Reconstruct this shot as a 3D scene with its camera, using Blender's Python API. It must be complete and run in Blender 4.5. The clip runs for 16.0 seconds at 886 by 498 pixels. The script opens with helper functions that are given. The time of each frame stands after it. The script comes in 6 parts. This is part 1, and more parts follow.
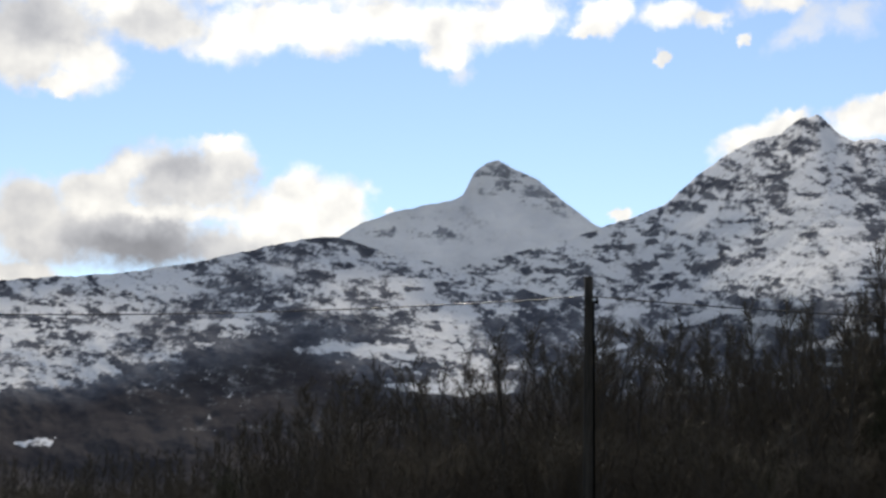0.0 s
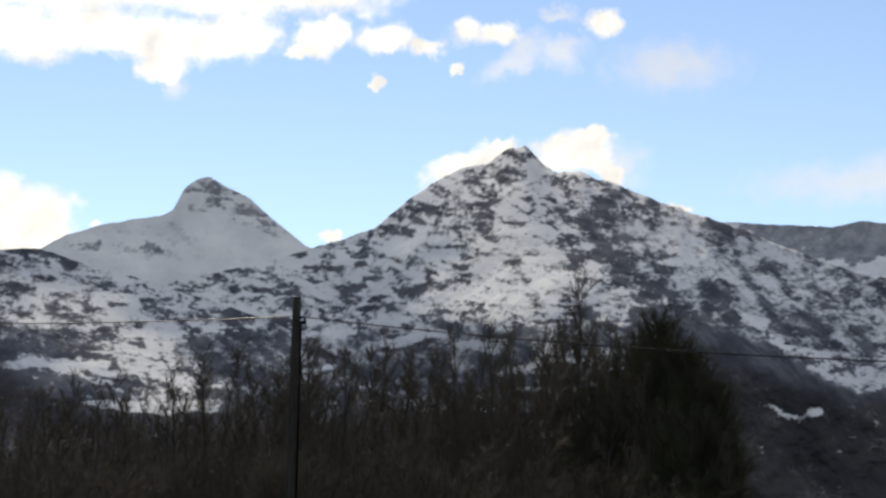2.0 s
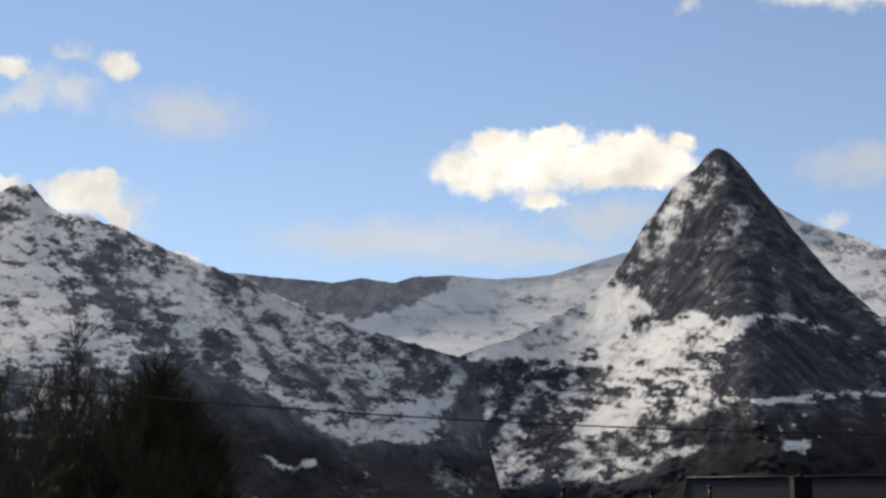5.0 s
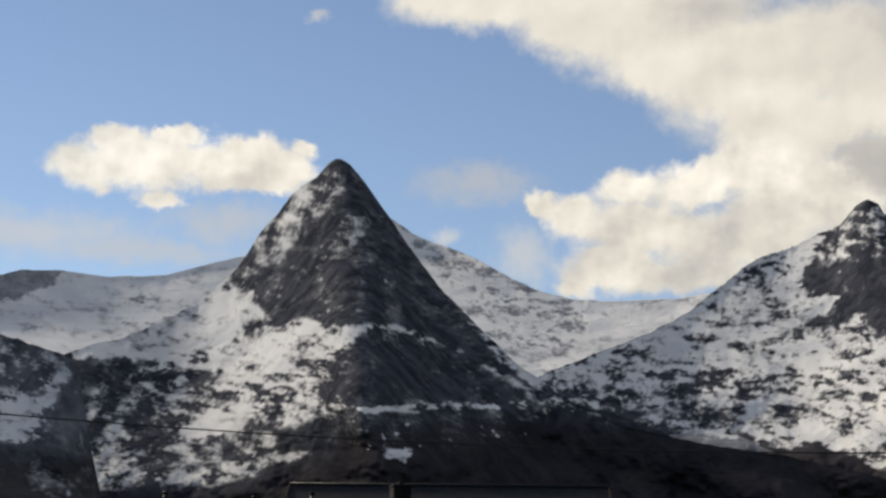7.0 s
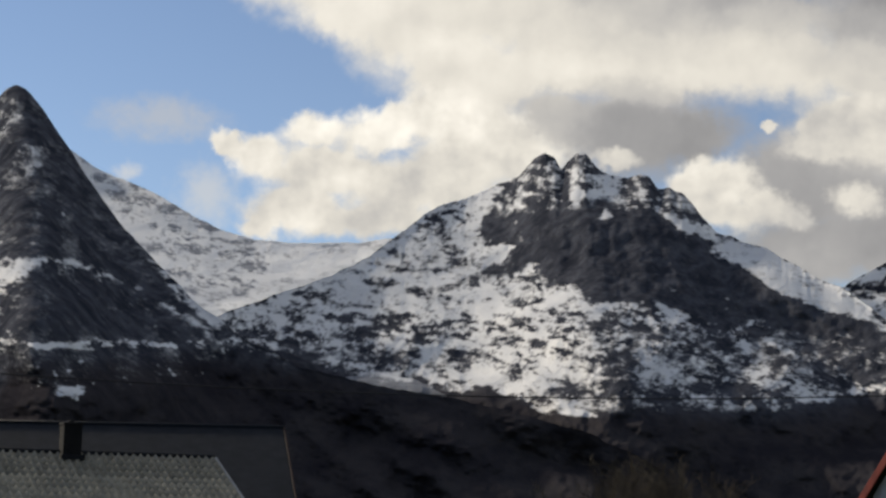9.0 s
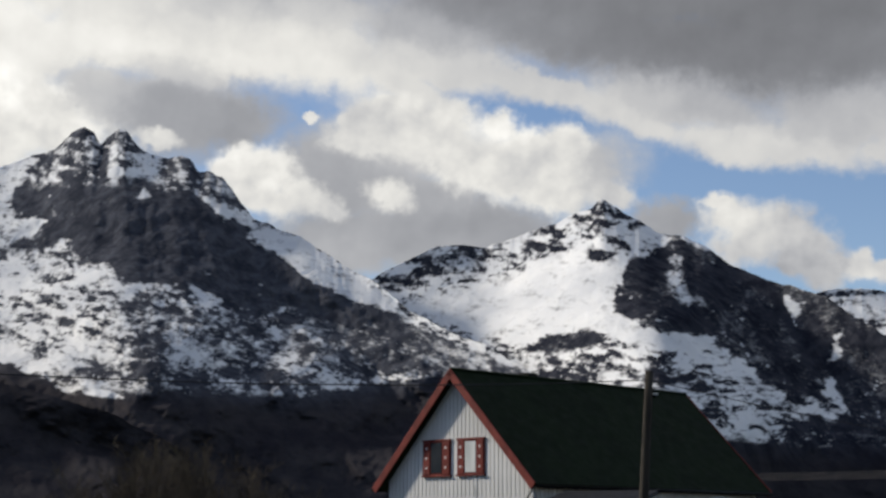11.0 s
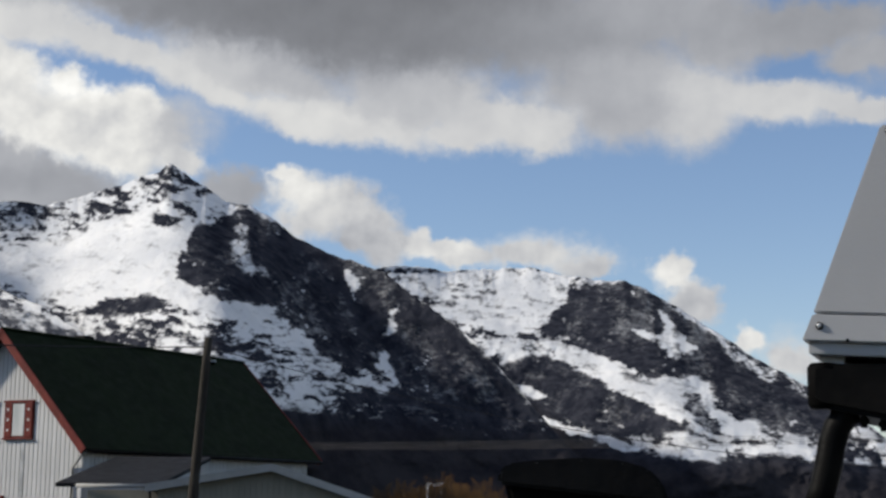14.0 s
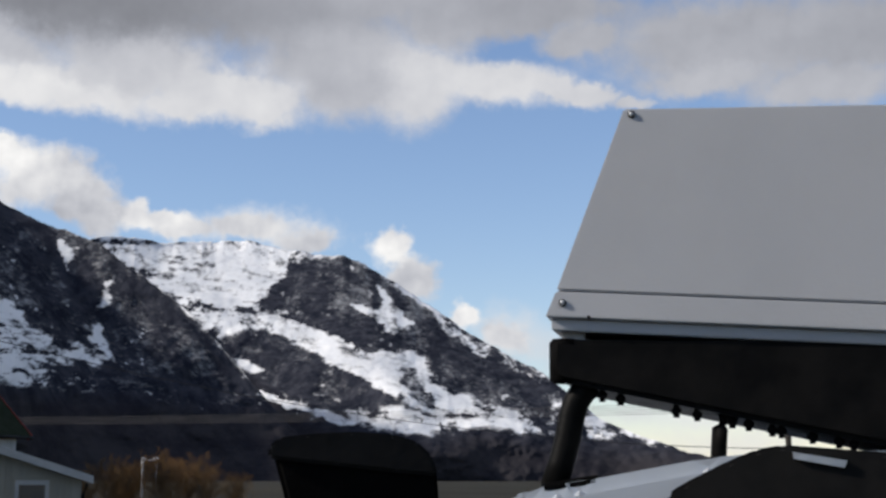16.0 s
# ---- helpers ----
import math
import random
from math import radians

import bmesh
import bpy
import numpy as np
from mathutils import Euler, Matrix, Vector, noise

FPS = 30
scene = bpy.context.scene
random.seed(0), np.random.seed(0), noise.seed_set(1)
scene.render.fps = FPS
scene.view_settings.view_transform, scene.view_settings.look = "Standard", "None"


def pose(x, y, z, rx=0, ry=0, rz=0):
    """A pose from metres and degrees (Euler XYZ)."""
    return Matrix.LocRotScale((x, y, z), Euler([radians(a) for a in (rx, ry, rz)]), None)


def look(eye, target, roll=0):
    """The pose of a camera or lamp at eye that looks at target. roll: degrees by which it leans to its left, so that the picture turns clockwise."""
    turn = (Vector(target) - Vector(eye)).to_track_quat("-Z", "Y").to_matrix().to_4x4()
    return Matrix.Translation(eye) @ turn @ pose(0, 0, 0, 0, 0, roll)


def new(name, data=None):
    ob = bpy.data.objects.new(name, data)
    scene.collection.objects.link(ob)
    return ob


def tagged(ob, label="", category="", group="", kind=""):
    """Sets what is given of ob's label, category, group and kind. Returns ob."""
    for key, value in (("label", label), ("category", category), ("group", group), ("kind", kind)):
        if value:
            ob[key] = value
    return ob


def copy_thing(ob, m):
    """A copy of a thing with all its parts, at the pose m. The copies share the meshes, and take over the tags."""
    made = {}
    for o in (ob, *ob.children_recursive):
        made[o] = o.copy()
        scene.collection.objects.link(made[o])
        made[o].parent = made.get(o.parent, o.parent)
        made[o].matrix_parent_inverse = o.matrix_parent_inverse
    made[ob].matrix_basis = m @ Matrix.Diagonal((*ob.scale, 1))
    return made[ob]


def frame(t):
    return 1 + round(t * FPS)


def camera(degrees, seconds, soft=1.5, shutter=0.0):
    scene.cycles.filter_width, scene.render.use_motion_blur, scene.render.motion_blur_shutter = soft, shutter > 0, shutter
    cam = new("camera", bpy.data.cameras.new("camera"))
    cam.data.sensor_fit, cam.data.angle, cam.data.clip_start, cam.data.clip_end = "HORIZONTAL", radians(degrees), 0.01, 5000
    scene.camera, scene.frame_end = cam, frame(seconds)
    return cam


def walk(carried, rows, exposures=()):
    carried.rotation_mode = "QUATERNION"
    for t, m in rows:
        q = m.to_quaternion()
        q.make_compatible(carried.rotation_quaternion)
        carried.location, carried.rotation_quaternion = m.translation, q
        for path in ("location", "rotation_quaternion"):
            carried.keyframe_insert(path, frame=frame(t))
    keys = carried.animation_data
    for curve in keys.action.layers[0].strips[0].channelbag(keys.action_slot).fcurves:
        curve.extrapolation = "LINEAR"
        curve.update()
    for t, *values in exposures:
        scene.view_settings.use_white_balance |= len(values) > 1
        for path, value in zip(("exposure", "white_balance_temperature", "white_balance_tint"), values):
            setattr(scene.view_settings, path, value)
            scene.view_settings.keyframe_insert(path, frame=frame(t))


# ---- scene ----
EYE = Vector((0, 0, 1.75))


def aim(yaw, pitch, roll, shift, up):
    """The camera's pose: a turn almost on the spot, yaw clockwise from north (+y), in degrees; shift: metres towards south, up: metres up."""
    return Matrix.Translation(EYE + Vector((-0.14 * shift, -0.99 * shift, up))) @ pose(0, 0, 0, 90 + pitch, 0, -yaw) @ pose(0, 0, 0, 0, 0, -roll)


cam = camera(32, 16.0, soft=2.7)
walk(cam, [(t, aim(a, b, c, d, e)) for t, a, b, c, d, e in (
    (0, -0.22, 9.61, -1.56, 0.060, 0.020),
    (0.5, 2.08, 10.03, -1.67, 0.060, 0.020),
    (1, 5.24, 10.34, -1.66, 0.060, 0.020),
    (1.5, 7.98, 10.34, -1.54, 0.060, 0.020),
    (2, 10.66, 10.65, -1.54, 0.060, 0.020),
    (2.5, 14.77, 10.74, -1.58, 0.060, 0.020),
    (3, 17.92, 10.52, -1.50, 0.060, 0.020),
    (3.2, 18.98, 10.50, -1.80, 0.060, 0.020),
    (5.3, 30.79, 13.04, -0.79, 0.060, 0.020),
    (5.5, 31.92, 13.04, -1.09, 0.060, 0.020),
    (6, 35.99, 13.66, -0.57, 0.060, 0.020),
    (6.5, 40.25, 13.51, -0.46, 0.060, 0.020),
    (7, 43.69, 13.12, -0.56, 0.060, 0.020),
    (7.5, 47.27, 12.54, -0.75, 0.060, 0.020),
    (8, 50.77, 12.13, -0.67, 0.060, 0.020),
    (8.2, 52.09, 11.85, -0.35, 0.060, 0.020),
    (10.3, 64.50, 11.16, -0.77, 0.060, 0.020),
    (10.5, 67.22, 11.39, -0.38, 0.060, 0.020),
    (11, 73.03, 10.50, -0.22, 0.060, 0.020),
    (11.5, 77.25, 10.44, 0.44, 0.060, 0.020),
    (12, 80.12, 10.18, 0.31, 0.060, 0.020),
    (12.5, 83.38, 10.69, -0.31, 0.055, 0.010),
    (13, 84.17, 9.16, -0.04, 0.058, 0.000),
    (13.5, 84.80, 8.84, -1.22, 0.109, 0.000),
    (14, 89.29, 9.44, -0.58, 0.068, 0.000),
    (14.5, 92.88, 8.90, -0.16, 0.012, 0.000),
    (15, 95.40, 8.54, -0.06, 0.000, 0.000),
    (15.5, 97.36, 8.06, 0.03, 0.000, 0.000),
    (16, 99.78, 8.54, -0.04, 0.000, 0.000),
)], exposures=[(0, 0.35, 6900, 10), (3, 0.47, 7300, 10), (6, -0.06, 7100, 10), (8, -0.12, 7100, 10), (11, 0.0, 6500, 10), (13, 0.0, 6400, 10), (13.5, 0.1, 6400, 10), (14, 0.05, 6400, 10), (16, 0.22, 6300, 12)])

# ---- sky and sun ----
SUN_AZ, SUN_EL = 2.0, 30.0

# clouds: azimuth, height, half sizes, tilt (degrees), brightness
HEAP_A = (
    (-15.33, 10.32, 1.92, 1.26, -2, 0.59), (-13.15, 10.89, 1.49, 1.05, -2, 0.68), (-10.55, 12.09, 2.36, 1.05, -2, 0.36), (-8.48, 12.43, 1.39, 1.05, -2, 0.65), (-5.47, 11.33, 1.6, 1.26, -2, 0.76),
    (-4.18, 10.97, 1.28, 1.26, -2, 0.78), (-6.69, 10.23, 1.92, 1.26, -2, 0.76), (-10.46, 10.49, 3.62, 0.42, -2, 0.78), (-11.73, 9.3, 4.14, 1.05, -2, 0.19), (-15.25, 9.11, 1.27, 0.84, -2, 0.48),
    (-15.75, 7.86, 1.9, 0.84, -2, 0.68), (-7.9, 9.34, 2.34, 0.84, -2, 0.53), (-4.98, 9.68, 2.34, 0.73, -2, 0.75), (-15.6, 16.76, 2.85, 1.68, -2, 0.43), (-16.33, 15.69, 1.96, 1.26, -2, 0.62),
)

HEAP_B = (
    (-13.89, 15.72, 1.52, 1.26, -12, 0.72), (-14.64, 14.84, 0.87, 0.52, -2, 0.75), (-11.5, 17.34, 2.41, 1.05, -2, 0.59), (-12.37, 17.87, 2.64, 0.84, -2, 0.75), (-8.09, 17.19, 2.41, 1.15, 8, 0.78),
    (-5.31, 17.55, 2.86, 1.05, -2, 0.81), (-2.29, 18, 3.08, 0.94, -2, 0.82), (0.77, 17.77, 2.86, 0.94, 3, 0.82), (2.72, 18.21, 1.54, 0.94, -2, 0.81), (-0.29, 16.82, 1.09, 0.59, -2, 0.76),
    (5.75, 18.22, 1.32, 0.73, 13, 0.78), (4.89, 17.71, 0.66, 0.34, -2, 0.68), (8.33, 18.39, 1.33, 0.67, -2, 0.78), (9.82, 18.16, 0.66, 0.42, -2, 0.68), (10.87, 17.32, 0.26, 0.25, -2, 0.65),
)

HEAP_C = (
    (7.95, 16.65, 0.31, 0.31, -2, 0.68), (6.25, 10.85, 0.47, 0.27, -2, 0.75), (-2.37, 10.93, 0.26, 0.17, -2, 0.72), (-8.87, 19.57, 11.12, 1.47, -2, 0.75), (2.03, 19.84, 6.68, 1.15, -2, 0.78),
    (11.58, 13.9, 2.05, 0.59, 23, 0.71), (12.63, 14.67, 0.76, 0.31, 8, 0.73), (15.45, 14.34, 1.73, 0.8, -2, 0.73), (16.29, 14.94, 0.87, 0.38, -2, 0.73), (16.86, 13.74, 0.76, 0.46, -22, 0.7),
    (19.45, 12.31, 0.39, 0.23, -22, 0.67), (16.63, 19.02, 0.8, 0.54, -2, 0.67), (11.38, 18.76, 0.8, 0.42, -2, 0.7), (12.7, 18.71, 0.89, 0.5, -12, 0.7), (30.95, 16.61, 0.98, 0.63, -2, 0.73),
)

HEAP_D = (
    (29.82, 15.76, 0.98, 0.88, -2, 0.71), (32.56, 15.95, 3.27, 1.15, 0, 0.92), (30.24, 15.53, 1.7, 0.88, 0, 0.9), (35.36, 16.06, 2.62, 1.09, 0, 0.88), (37.64, 15.97, 1.42, 0.75, 0, 0.87),
    (38.39, 16.69, 0.7, 0.38, 10, 0.92), (32.83, 14.61, 0.91, 0.46, 0, 0.85), (31.47, 16.46, 1.53, 0.73, 0, 0.95), (33.38, 16.96, 1.31, 0.38, 0, 0.96), (35.99, 16.64, 1.53, 0.59, 0, 0.94),
    (37.11, 15.37, 1.52, 0.54, 0, 0.77), (35.7, 15.44, 1.74, 0.46, 0, 0.72), (47.7, 14.68, 1.08, 0.59, -25, 0.9), (48.85, 14.28, 1.19, 1.01, 0, 0.82), (50.68, 15.36, 1.63, 0.8, 10, 0.94),
)

HEAP_E = (
    (53.4, 15.44, 2.39, 1.05, 10, 0.94), (55.48, 15.93, 2.18, 1.05, 0, 0.9), (51.25, 13.79, 3.02, 1.38, 0, 0.8), (50.16, 12.38, 2.25, 1.05, 0, 0.85), (53.71, 13.28, 3.01, 1.57, 0, 0.75),
    (55.98, 13.97, 2.16, 1.68, 0, 0.71), (53.04, 12.08, 3, 0.75, 0, 0.66), (48.89, 11.79, 0.86, 0.63, 0, 0.83), (66.03, 13.22, 1.83, 1.09, -1, 0.89), (65.08, 13.53, 0.97, 0.67, -1, 0.88),
    (56.49, 15.59, 2.39, 1.01, -1, 0.93), (58.61, 14.31, 2.38, 0.96, -1, 0.79), (55.61, 13.31, 2.37, 1.17, -1, 0.78), (62.18, 14.21, 1.08, 0.38, -1, 0.66), (65.87, 13.22, 1.55, 0.92, -25, 0.78),
)

HEAP_F = (
    (67.81, 12.3, 1.72, 0.71, -18, 0.73), (65.33, 13.82, 0.91, 0.63, 0, 0.81), (66.54, 12.1, 1.93, 0.63, -10, 0.67), (71.01, 12.5, 1.18, 0.63, -12, 0.75), (67.85, 15.25, 0.39, 0.23, 0, 0.78),
    (70.97, 15.62, 1.96, 0.88, 0, 0.79), (69.68, 15.19, 0.98, 0.5, 0, 0.73), (72.92, 15.43, 1.3, 0.75, 0, 0.76), (75.09, 15.02, 1.04, 0.71, 0, 0.85), (76.16, 14.49, 1.19, 0.71, 0, 0.81),
    (77.67, 14.47, 1.13, 0.8, 0, 0.78), (74.87, 13.24, 2.37, 1.05, -10, 0.79), (77.22, 12.6, 1.93, 0.84, -12, 0.72), (73.58, 13.66, 1.08, 0.71, 0, 0.76), (79.56, 12.46, 1.18, 0.63, -15, 0.58),
)

HEAP_G = (
    (84.13, 11.3, 1.54, 1.05, 0, 0.73), (85.46, 11.15, 1.71, 1.05, -12, 0.62), (86.43, 9.88, 1.6, 0.88, -25, 0.46), (84.51, 10.36, 1.7, 0.84, 0, 0.58), (83.43, 12, 0.81, 0.38, 0, 0.75),
    (88.51, 9.6, 0.72, 0.63, 0, 0.76), (87.12, 9.56, 0.96, 0.92, 0, 0.45), (88.28, 9.59, 0.89, 0.54, 0, 0.73), (89.61, 9.47, 1.06, 0.42, 0, 0.69), (97.72, 8.43, 0.76, 0.63, 0, 0.78),
    (98.28, 7.4, 1.06, 0.71, 0, 0.58), (97.8, 8.51, 0.89, 0.71, -1, 0.75), (98.75, 7.36, 1.06, 0.88, -21, 0.5), (100.46, 6.11, 0.55, 0.54, -1, 0.74), (101.95, 5.28, 1.26, 0.75, -21, 0.6),
)

HEAP_H = (
    (97.79, 8.55, 0.97, 0.67, 0, 0.72), (98.74, 7.62, 0.93, 0.8, -20, 0.52), (100.54, 6.19, 0.46, 0.54, 0, 0.69),
)

DECK_A = (
    (42.77, 22.43, 1.36, 0.71, -15, 0.88), (45.22, 22.02, 3.16, 0.8, -5, 0.87), (48.29, 21.31, 2.7, 1.15, -20, 0.83), (51.97, 21.12, 4.04, 1.68, -10, 0.8), (51.9, 19.5, 2, 1.05, -25, 0.86),
    (54.65, 19.53, 2.89, 2.1, 0, 0.77), (55.78, 17.63, 1.65, 1.26, 0, 0.79), (50.51, 22.42, 6.8, 0.84, 0, 0.88), (53.7, 21.61, 2.03, 0.84, 0, 0.61), (53.23, 20.28, 4.02, 1.26, -6, 0.91),
    (55.43, 18.61, 3.32, 1.15, -9, 0.93), (58.71, 19.97, 4.46, 1.89, -1, 0.79), (60.81, 17.85, 4.84, 1.26, -1, 0.89), (64.99, 17.23, 2.85, 0.88, -1, 0.83), (63.63, 19.74, 3.34, 1.47, -1, 0.6),
)

DECK_B = (
    (66.14, 19.97, 2.68, 1.26, -1, 0.44), (61.95, 20.44, 2.68, 0.84, -1, 0.53), (56.5, 17.05, 1.75, 0.84, -1, 0.91), (62.43, 15.63, 3.26, 1.05, -1, 0.38), (64.9, 15.11, 1.95, 0.94, -1, 0.37),
    (59.91, 15.93, 1.31, 0.84, -1, 0.53), (57.18, 17.12, 2.85, 1.47, 0, 0.84), (57.71, 14.75, 2.38, 1.68, 0, 0.85), (62.52, 18.31, 5.74, 1.57, -8, 0.73), (67.91, 17.42, 3.07, 1.09, -10, 0.81),
    (71.18, 16.77, 2.85, 0.67, -18, 0.7), (67.22, 19.14, 4.44, 1.05, -5, 0.61), (72.47, 18.43, 3.31, 1.26, -15, 0.45), (75.54, 18.84, 6.2, 1.36, -8, 0.27), (82.01, 17.54, 6.15, 1.68, -10, 0.2),
)

DECK_C = (
    (87.24, 17.15, 5.48, 2.2, -5, 0.22), (78.82, 19.59, 8.9, 1.26, 0, 0.23), (76.83, 16.45, 3.06, 0.63, -16, 0.61), (80.25, 15.24, 2.39, 0.75, -18, 0.67), (83.81, 14.13, 2.38, 0.59, -10, 0.69),
    (87.12, 14.33, 2.81, 0.84, 4, 0.51), (83.01, 15.56, 2.61, 0.84, -8, 0.46), (62.64, 15.26, 3.04, 1.68, 0, 0.37), (65.18, 15.06, 1.19, 1.15, 0, 0.33), (69.06, 13.61, 2.16, 1.36, 0, 0.38),
    (71.24, 10.93, 5.34, 1.26, 0, 0.39), (74.44, 11.36, 3.21, 1.15, 0, 0.35), (69.12, 10.27, 2.56, 0.84, 0, 0.45), (81.43, 11.48, 1.28, 0.75, 0, 0.38), (63.22, 16.72, 1.97, 0.63, -10, 0.61),
)

DECK_D = (
    (60.12, 15.73, 1.74, 1.26, 0, 0.58), (88.06, 18.69, 7.3, 1.68, -5, 0.19), (93.41, 17.39, 5.05, 1.89, -10, 0.29), (96.46, 14.8, 2.82, 1.47, 0, 0.41), (98.59, 14.57, 1.62, 1.47, 0, 0.58),
    (92.26, 13.94, 1.84, 0.75, -10, 0.66), (85.86, 14.1, 3.67, 0.75, -8, 0.69), (88.24, 15.28, 3.04, 1.05, -5, 0.49), (96.58, 18.03, 3.31, 1.26, 0, 0.39), (99.63, 17.41, 1.76, 1.68, 0, 0.38),
    (81.53, 15.92, 3.27, 1.05, -15, 0.58), (90.14, 13.59, 1.94, 0.59, -5, 0.61), (96.24, 15.47, 2.61, 1.68, -1, 0.46), (92.81, 13.76, 1.94, 0.8, -1, 0.64), (99.2, 14.98, 1.95, 1.05, -1, 0.59),
)

DECK_E = (
    (101.48, 14.69, 2.38, 0.71, -7, 0.63), (104.13, 14.4, 1.73, 0.5, -7, 0.59), (102.38, 17.27, 4.83, 0.88, -1, 0.33), (105.2, 16.2, 1.53, 0.71, -1, 0.39), (90.45, 14.38, 2.6, 0.84, -9, 0.58),
    (91.57, 14.16, 2.81, 1.05, 0, 0.6), (95.81, 15.4, 3.48, 1.68, 0, 0.39), (98.83, 14.61, 1.95, 1.05, 0, 0.58), (102.06, 14.71, 2.38, 0.63, -4, 0.59), (105.05, 14.19, 1.73, 0.42, -6, 0.55),
    (107.07, 13.85, 0.86, 0.23, -5, 0.5), (110.8, 15.99, 5.01, 1.68, 0, 0.37), (115.31, 15.91, 3.27, 1.68, 0, 0.34), (109.92, 14.61, 2.38, 0.63, 0, 0.45), (114.03, 14.19, 3.03, 0.84, 0, 0.42),
)

VEIL_A = (
    (0.37, 16.22, 0.52, 0.5, -42, 0.75), (11.51, 18.51, 1.33, 0.34, -2, 0.75), (13.16, 17.44, 1.54, 0.46, 28, 0.75), (14.81, 17.96, 1.32, 0.63, -2, 0.75), (13.49, 18.02, 1.32, 0.54, 33, 0.7),
    (15.34, 18.28, 0.75, 0.42, -2, 0.7), (26.5, 13.11, 4.73, 0.94, -2, 0.64), (19.28, 17.51, 2.64, 1.05, -2, 0.64), (15.09, 19.4, 0.89, 0.29, -2, 0.7), (17.39, 13.96, 1.08, 0.94, -2, 0.7),
    (28.28, 13.15, 4.95, 0.94, 0, 0.72), (32.06, 12.71, 5.16, 0.63, -5, 0.64), (38.75, 21.53, 0.63, 0.25, 15, 0.72), (43.72, 13.64, 0.56, 0.42, 0, 0.79), (44.92, 15.51, 2.61, 0.84, 0, 0.61),
)

VEIL_B = (
    (35.42, 13.86, 2.59, 0.84, 0, 0.64), (46.81, 12.87, 1.29, 1.26, 0, 0.75), (90.9, 9.1, 2.12, 0.5, 0, 0.75), (92.78, 9.38, 2.34, 0.71, 0, 0.79), (94.2, 8.93, 1.91, 0.63, 0, 0.75),
    (102.22, 5.63, 1.68, 1.05, 0, 0.65), (103.47, 5, 1.26, 1.05, 0, 0.61), (109.41, 2.17, 2.73, 0.46, 0, 0.68), (106.96, 2.39, 1.26, 0.5, 0, 0.61), (110.39, 1.25, 3.35, 0.84, 0, 0.65),
    (113.41, 2.24, 3.36, 0.84, 0, 0.61), (93.14, 9.54, 1.91, 0.54, 0, 0.65),
)

HEAP_BACK = (
    (86.49, 10.19, 1.49, 1.05, -10, 0.49), (85, 10.82, 2.24, 1.3, 0, 0.63), (92.87, 9.21, 2.34, 0.54, 0, 0.61), (94.61, 8.82, 1.27, 0.5, 0, 0.55), (90.27, 9.17, 1.27, 0.38, 0, 0.61),
    (-9.9, 11.51, 2.78, 1.26, -2, 0.57), (-12.47, 9.81, 4.47, 1.15, -2, 0.38), (-15.29, 9.72, 2.34, 1.68, -2, 0.61), (-5.86, 10.48, 2.77, 1.47, -2, 0.75), (-12, 12, 1.5, 0.63, 18, 0.75),
    (-8.73, 13.14, 1.29, 0.42, -2, 0.76), (72.49, 14.7, 2.82, 1.05, 0, 0.73), (76.59, 13.65, 2.37, 1.26, -12, 0.75), (70.34, 14.68, 1.95, 0.84, 0, 0.67),
)

DECK_BACK = (
    (71.2, 14.27, 3.68, 1.26, 0, 0.53), (77.66, 13.43, 2.59, 1.26, 0, 0.51), (69.08, 12.78, 2.79, 1.26, 0, 0.39), (72.51, 12.4, 2.57, 1.05, 0, 0.43), (67.87, 17.91, 3.96, 1.36, -10, 0.76),
    (72.89, 17.37, 3.73, 0.94, -15, 0.66), (71.33, 14.72, 2.38, 1.15, 0, 0.73), (75.57, 13.58, 2.8, 1.15, -10, 0.75), (69.37, 12.97, 3.44, 1.47, 0, 0.41),
)

HEAPS = HEAP_BACK + HEAP_A + HEAP_B + HEAP_C + HEAP_D + HEAP_E + HEAP_F + HEAP_G + HEAP_H
DECKS = DECK_BACK + DECK_A + DECK_B + DECK_C + DECK_D + DECK_E
VEILS = VEIL_A + VEIL_B


world = bpy.data.worlds.new("sky")
world.use_nodes = True


